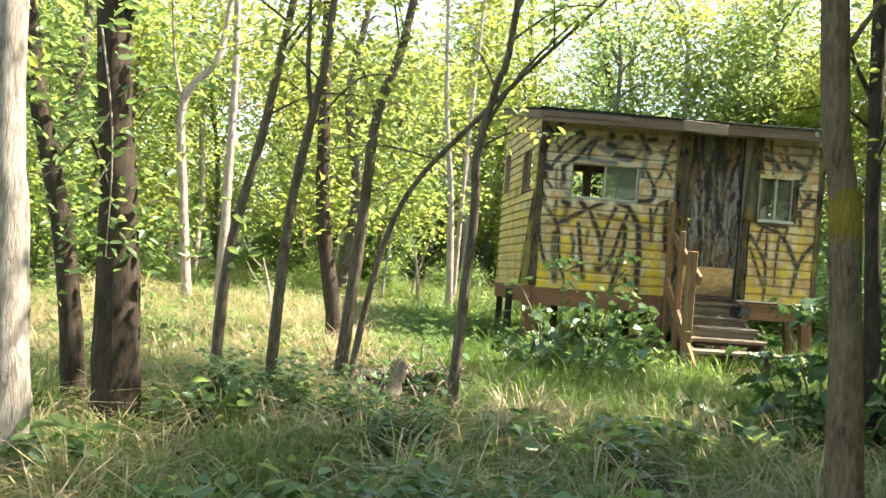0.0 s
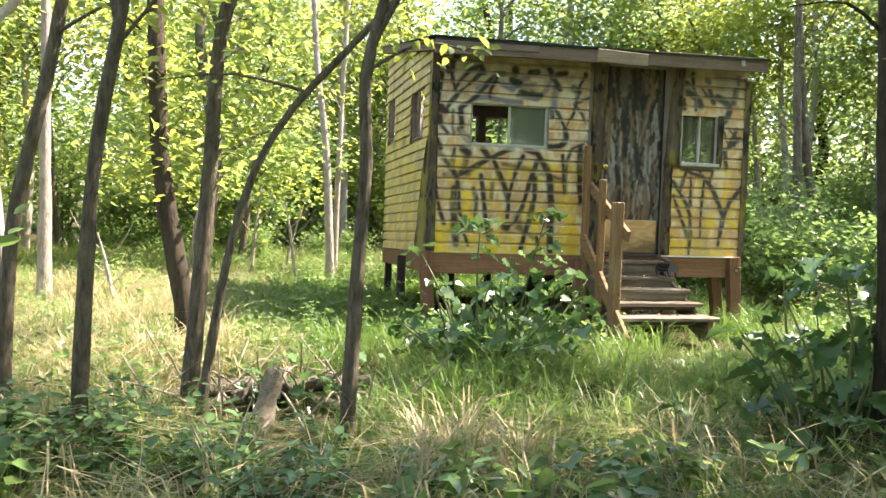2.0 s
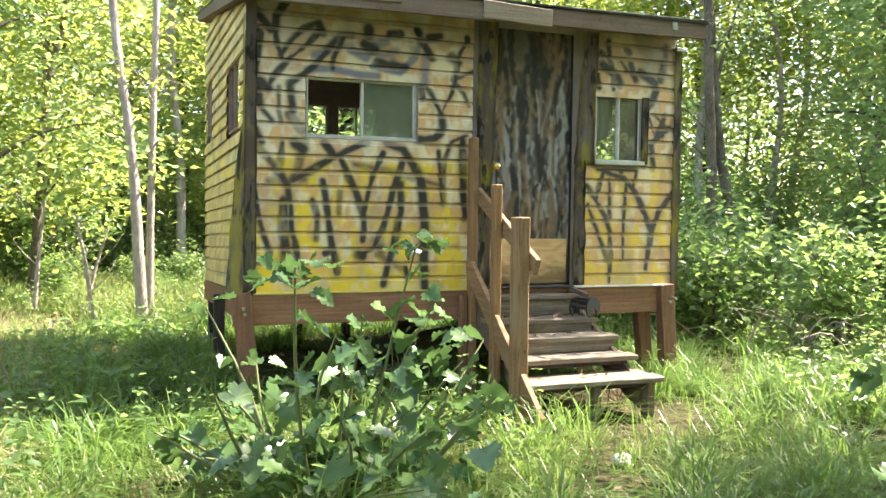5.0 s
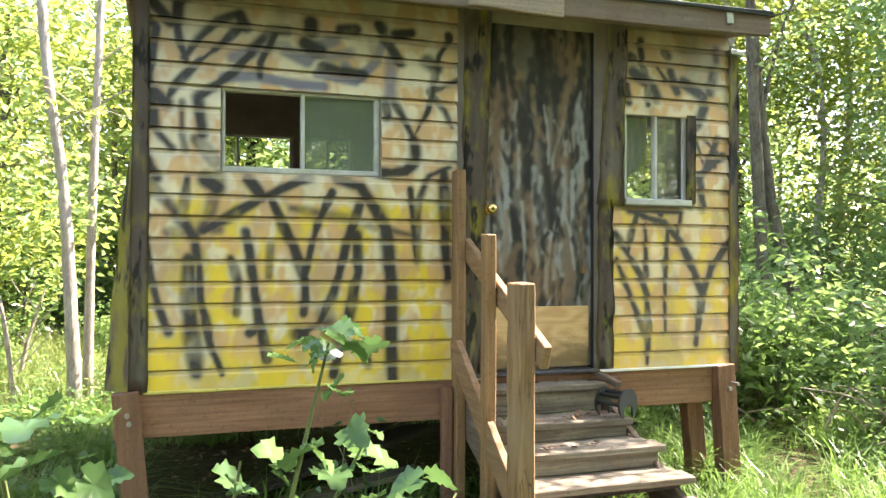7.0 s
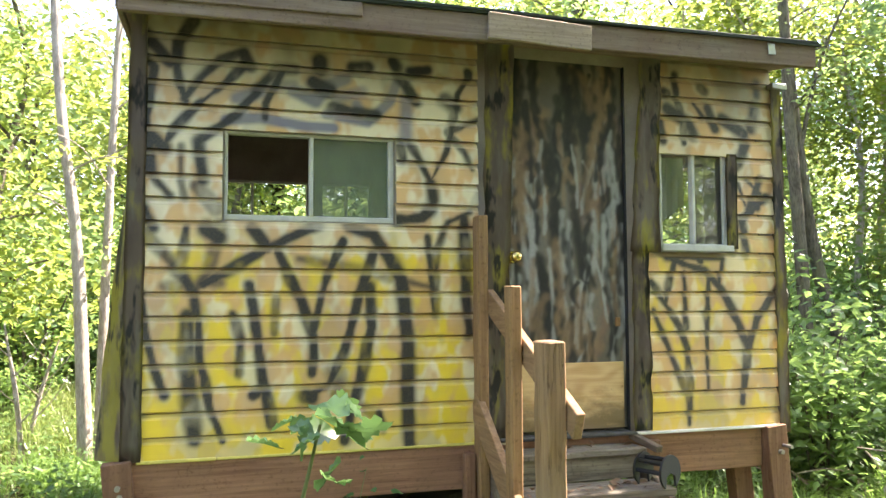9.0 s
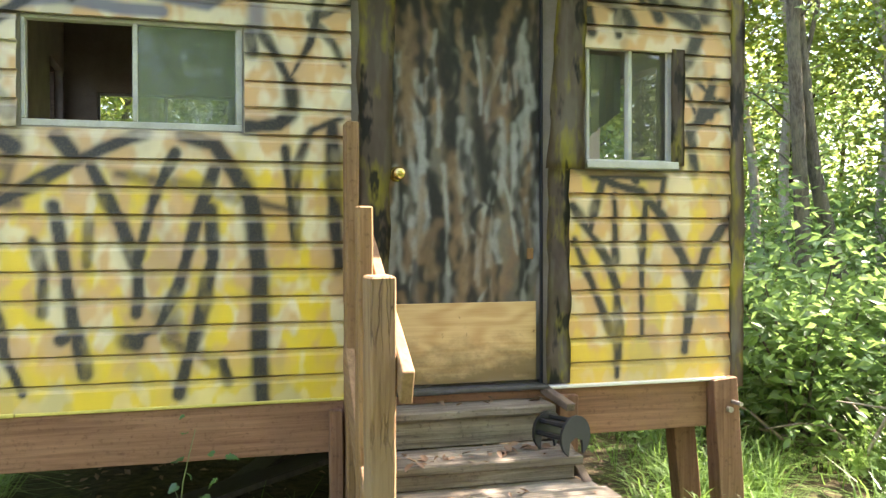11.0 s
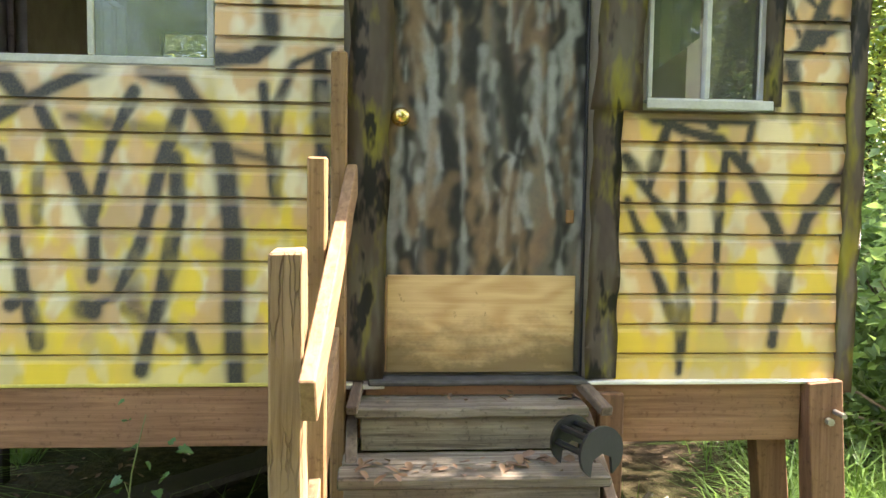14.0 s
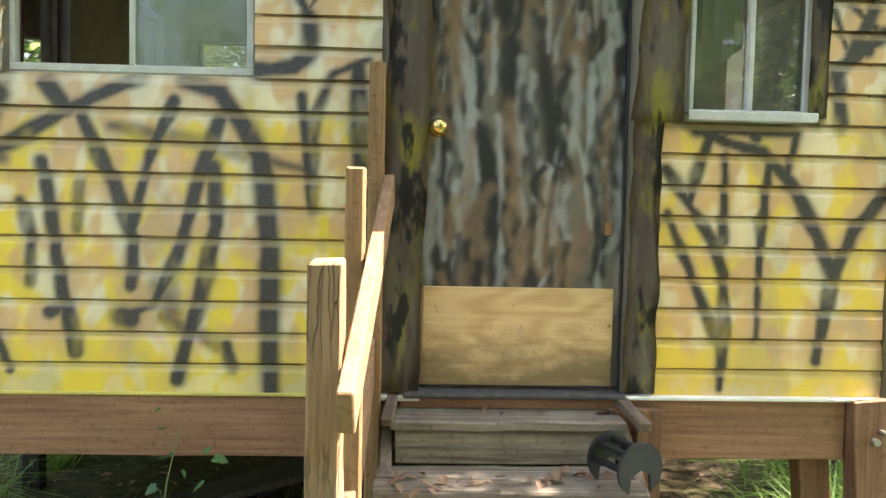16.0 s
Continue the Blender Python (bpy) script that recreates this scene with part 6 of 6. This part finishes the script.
def herbs():
    rng = np.random.default_rng(79)

    def stand(n, x0, x1, y0, y1, seed, wanted):
        x, y = rng.uniform(x0, x1, n), rng.uniform(y0, y1, n)
        patch = np.array([noise.noise((a * 0.9, b * 0.9, seed)) + 0.5 * noise.noise((a * 2.6, b * 2.6, seed)) for a, b in zip(x, y)])
        steps = (np.abs(x - 2.2) < 0.9) & (y > -2.6) & (y < 0)
        cabin = (x > -0.35) & (x < 4.0) & (y > -0.4) & (y < 3.6)
        walked = (y < -2.5) & (np.abs(x - np.interp(y, (-10.5, -6, -4.4, -3.0), (-1.9, -0.8, 0.05, 1.7))) < 0.5)
        keep = (patch > wanted) & ~steps & ~cabin & ~walked
        return x[keep], y[keep]

    x, y = stand(5200, -5.0, 1.2, -8.9, -4.2, 41.0, 0.37)
    ob = new("tall_herbs", herb_mesh("tall_herbs", x, y, rng.uniform(0.12, 0.46, len(x)), rng.uniform(0.06, 0.125, len(x)), LEAF_BROAD, rng))
    tagged(ob, "dark green leafy herbs among the long grass", "weeds", kind="stuff")
    x, y = stand(5200, -7.5, 9.0, -2.4, 7.5, 43.0, 0.24)
    ob = new("sunny_herbs", herb_mesh("sunny_herbs", x, y, rng.uniform(0.15, 0.60, len(x)), rng.uniform(0.05, 0.10, len(x)), LEAF_BUSH, rng))
    tagged(ob, "light green leafy herbs in the sunny clearing", "weeds", kind="stuff")


herbs()


def litter():
    rng = np.random.default_rng(78)
    n = 5000
    x, y = rng.uniform(-6, 6, n), rng.uniform(-10, 4, n)
    places = np.stack([x, y, ground_z(x, y) + 0.012 + rng.uniform(0, 0.012, n)], 1)
    ob = new("leaf_litter", leaves(places, rng.uniform(0.03, 0.08, n), LITTER, "leaf_litter", LEAF_SMALL, 0.0, 0.25, rng))
    tagged(ob, "fallen brown leaves on the forest floor", "leaf litter", kind="stuff")


litter()


def blades(name, label, x, y, height, width, lean, material, seed, heading=None):
    """Grass blades, each bent over by its own weight."""
    rng = np.random.default_rng(seed)
    n = len(x)
    base = np.stack([x, y, ground_z(x, y) - 0.01], 1)
    a = rng.uniform(0, 2 * np.pi, n) if heading is None else heading
    way = np.stack([np.cos(a), np.sin(a), np.zeros(n)], 1)
    side = np.stack([-np.sin(a), np.cos(a), np.zeros(n)], 1)
    bend = rng.uniform(0.25, 1.0, n) * lean
    v = []
    for t, w in ((0.0, 1.0), (0.55, 0.85), (1.0, 0.0)):
        centre = base + way * (height * bend * t * t)[:, None]
        centre[:, 2] += height * (t - 0.45 * bend * t * t * t)
        if w > 0:
            v += [centre - side * (width * w / 2)[:, None], centre + side * (width * w / 2)[:, None]]
        else:
            v.append(centre)
    v = np.stack(v, 1)
    tris = np.array([(0, 1, 3), (0, 3, 2), (2, 3, 4)])
    f = tris[None] + (np.arange(n) * 5)[:, None, None]
    ob = new(name, quick_mesh(name, v.reshape(-1, 3), f.reshape(-1, 3), material, False))
    return tagged(ob, label, "grass", kind="stuff")


def grass():
    rng = np.random.default_rng(90)

    def spread(n, x0, x1, y0, y1, wanted):
        x, y = rng.uniform(x0, x1, n), rng.uniform(y0, y1, n)
        clump = np.array([noise.noise((a * 1.6, b * 1.6, 2.0)) + 0.6 * noise.noise((a * 4.5, b * 4.5, 8.0)) for a, b in zip(x, y)])
        under = (x > -0.1) & (x < 3.7) & (y > 0.45) & (y < 2.6)
        foot = (np.abs(x - 2.15) < 0.7) & (y > -1.8) & (y < -0.2)
        heap = (x + 1.7) ** 2 + (y + 3.3) ** 2 < 0.45
        bare = np.where(heap, 0.75, 0.0) + np.where(foot, 0.5, 0.0) + np.where(under, 2.0, 0.0)
        keep = clump - bare + wanted > rng.uniform(-0.25, 0.4, n)
        return x[keep], y[keep]

    def tufts(n, x0, x1, y0, y1, wanted, each):
        """Tussocks: blades that rise close together and lean outward."""
        cx, cy = spread(n, x0, x1, y0, y1, wanted)
        count = rng.integers(each // 2, each * 3 // 2, len(cx))
        big = rng.uniform(0.55, 1.35, len(cx))
        cx, cy, big = np.repeat(cx, count), np.repeat(cy, count), np.repeat(big, count)
        a, r = rng.uniform(0, 2 * np.pi, len(cx)), np.abs(rng.normal(0, 0.045, len(cx)))
        return cx + r * np.cos(a), cy + r * np.sin(a), big, a + rng.normal(0, 0.5, len(cx))

    x, y, big, a = tufts(3800, -6.5, 3.2, -10.0, 4.0, -0.06, 30)
    mask = (y < -4.3) | (x < -2.0)
    x, y, big, a = x[mask], y[mask], big[mask], a[mask]
    blades("straw_tussocks", "tussocks of dry straw-coloured grass", x, y, big * rng.uniform(0.22, 0.60, len(x)), rng.uniform(0.005, 0.012, len(x)), 1.8, STRAW, 95, a)
    x, y, big, a = tufts(6600, -6.0, 7.5, -10.0, 4.5, 0.0, 30)
    blades("grass_tussocks", "tussocks of fresh green grass", x, y, big * rng.uniform(0.18, 0.48, len(x)), rng.uniform(0.006, 0.014, len(x)), 1.8, GRASS, 96, a)
    x, y = spread(120000, -7, 7.5, -10.3, 7.5, 0.12)
    tall = np.array([0.6 + 0.9 * max(0.0, 0.5 + noise.noise((a * 0.5, b * 0.5, 12.0))) for a, b in zip(x, y)])
    blades("grass", "long green grass bending over the forest floor", x, y, rng.uniform(0.12, 0.36, len(x)) * tall, rng.uniform(0.005, 0.011, len(x)), 1.35, GRASS, 91)
    x, y = spread(60000, -4.2, 3.4, -9.6, -1.6, 0.05)
    blades("arching_grass", "long arching grass blades catching the light", x, y, rng.uniform(0.16, 0.42, len(x)), rng.uniform(0.005, 0.010, len(x)), 1.75, GRASS_PALE, 93)
    x, y = spread(90000, -7.0, -1.5, -3.0, 5.0, 0.15)
    blades("bleached_grass", "bleached dry grass lying in the sunny clearing", x, y, rng.uniform(0.12, 0.40, len(x)), rng.uniform(0.005, 0.010, len(x)), 1.7, STRAW, 94)
    x, y = spread(36000, -8.5, 1.5, 4.8, 12.0, 0.2)
    blades("sunlit_grass", "pale sunlit grass at the back of the clearing", x, y, rng.uniform(0.2, 0.6, len(x)), rng.uniform(0.008, 0.016, len(x)), 1.4, GRASS_PALE, 97)
    x, y = spread(56000, -6.5, 3.5, -10.2, 4.5, -0.02)
    mask = (y < -4.2) | (x < -2.0)
    x, y = x[mask], y[mask]
    blades("dry_grass", "dry straw-coloured grass in loose tufts", x, y, rng.uniform(0.16, 0.52, len(x)), rng.uniform(0.004, 0.008, len(x)), 1.5, STRAW, 92)


grass()


# ---------------------------------------------------------------- dead wood
def dead_wood():
    x, y = -1.74, -3.70
    stump = thing("broken_stump", "short grey broken stump among weeds", "stump", (x, y, gz(x, y)))
    tube_part("trunk", [(x - 0.05, y - 0.04, gz(x, y) - 0.05), (x - 0.01, y, 0.16), (x + 0.03, y + 0.01, 0.30)], [0.075, 0.045, 0.05], DEAD_WOOD, stump, sides=16, rough=1.3)
    for k, (dx, dy, h, r) in enumerate(((0.0, 0.0, 0.16, 0.034), (0.03, -0.02, 0.10, 0.024), (-0.03, 0.015, 0.12, 0.026), (0.01, 0.03, 0.07, 0.024), (-0.02, -0.03, 0.06, 0.022))):
        foot = (x + 0.03 + dx, y + 0.01 + dy, 0.26)
        tube_part("splinter", [foot, (foot[0] + 0.01, foot[1], 0.28 + h * 0.2), (foot[0] + 0.03 * (-1) ** k, foot[1] + 0.01, 0.29 + h * 0.45)], [r, r * 0.7, 0.004], DEAD_WOOD, stump, sides=7, rough=0.8, seed=k)
    log = thing("fallen_branch", "grey fallen branch lying in the weeds", "branch", (-1.3, -3.2, gz(-1.3, -3.2)))
    tube_part("branch", [(-1.95, -3.4, 0.08), (-1.4, -3.2, 0.14), (-0.95, -3.0, 0.07)], [0.05, 0.045, 0.03], BARK_GREY, log, sides=9, rough=0.3)
    rng = random.Random(8)
    for i in range(34):
        bx, by = rng.uniform(-2.3, -1.0), rng.uniform(-3.8, -2.8)
        twig = thing("dead_twig", "thin dry twig sticking out of the brush", "twig", (bx, by, gz(bx, by)), "twigs of the brush pile")
        a = rng.uniform(0, 6.28)
        l = rng.uniform(0.25, 0.6)
        tube_part("stick", [(bx, by, gz(bx, by) - 0.02), (bx + 0.5 * l * math.cos(a), by + 0.5 * l * math.sin(a), 0.16), (bx + l * math.cos(a), by + l * math.sin(a), rng.uniform(0.15, 0.45))], [0.010, 0.008, 0.004], DEAD_WOOD, twig, sides=5)
    for i, (bx, by, h, lean) in enumerate(((-1.9, 5.2, 1.6, 0.15), (-1.35, 6.0, 1.2, 0.3), (-3.4, 1.5, 0.9, -0.2), (-1.2, 4.8, 1.4, -0.2), (-2.9, 5.5, 2.0, 0.3))):
        twig = thing("dead_sapling", "bare bleached dead sapling", "sapling", (bx, by, gz(bx, by)), "dead saplings")
        tube_part("stick", [(bx, by, gz(bx, by) - 0.05), (bx + lean * 0.4, by, h * 0.5), (bx + lean, by, h)], [0.03, 0.024, 0.008], BARK_PALE, twig, sides=6)
        for k in range(4):
            z = h * (0.3 + 0.16 * k)
            tube_part("twig", [(bx + lean * z / h, by, z), (bx + lean * z / h + (-1) ** k * 0.2, by - 0.1, z + 0.22), (bx + lean * z / h + (-1) ** k * 0.32, by - 0.1, z + 0.45)], [0.008, 0.006, 0.003], BARK_PALE, twig, sides=5)

    pile = thing("brush_pile", "brown heap of dead brush at the thicket's edge", "brush pile", (5.9, 0.6, gz(5.9, 0.6)))
    for i in range(46):
        px, py = rng.gauss(5.9, 0.55), rng.gauss(0.6, 0.4)
        a, l, h = rng.uniform(0, 6.28), rng.uniform(0.4, 1.1), rng.uniform(0.02, 0.35)
        tube_part("stick", [(px, py, gz(px, py) + h * 0.3), (px + 0.5 * l * math.cos(a), py + 0.5 * l * math.sin(a), gz(px, py) + h + 0.12), (px + l * math.cos(a), py + l * math.sin(a), gz(px, py) + h + rng.uniform(-0.1, 0.25))], [0.014, 0.010, 0.004], DEAD_WOOD, pile, sides=5, seed=i)
    for i, (ax, ay, bx, by, r) in enumerate(((-2.35, -3.15, -1.35, -2.85, 0.085), (-2.0, -3.0, -1.15, -3.55, 0.065), (-2.4, -3.6, -1.7, -3.1, 0.055), (-3.4, 0.6, -2.2, 1.3, 0.09), (-1.6, -3.25, -0.9, -2.75, 0.09), (-1.65, -3.15, -0.7, -3.35, 0.06), (-3.0, -1.9, -2.3, -2.4, 0.06), (-3.3, -2.2, -2.6, -2.0, 0.045), (-1.9, -6.9, -1.2, -6.2, 0.03))):
        r *= 0.7
        piece = thing("fallen_branch", "grey fallen branch lying in the weeds", "branch", (ax, ay, gz(ax, ay)))
        tube_part("branch", [(ax, ay, gz(ax, ay) + r), ((ax + bx) / 2, (ay + by) / 2, gz(ax, ay) + r * 1.6), (bx, by, gz(bx, by) + r)], [r, r * 0.9, r * 0.6], BARK_GREY, piece, sides=9, rough=0.35, seed=i)


dead_wood()
broad_plant("leafy weed growing through the dead brush", -1.55, -3.45, [(-0.25, 0.1, 0.4), (0.15, 0.1, 0.45), (0.3, -0.1, 0.35), (-0.05, -0.15, 0.3), (-0.4, 0.2, 0.3), (0.45, 0.2, 0.3)], 35, 0.11, 0.8)
broad_plant("thin seedling growing before the rim board", 1.03, -0.22, [(0.02, 0.0, 0.76), (-0.06, 0.02, 0.52)], 36, 0.06, 0.7, 0.35)
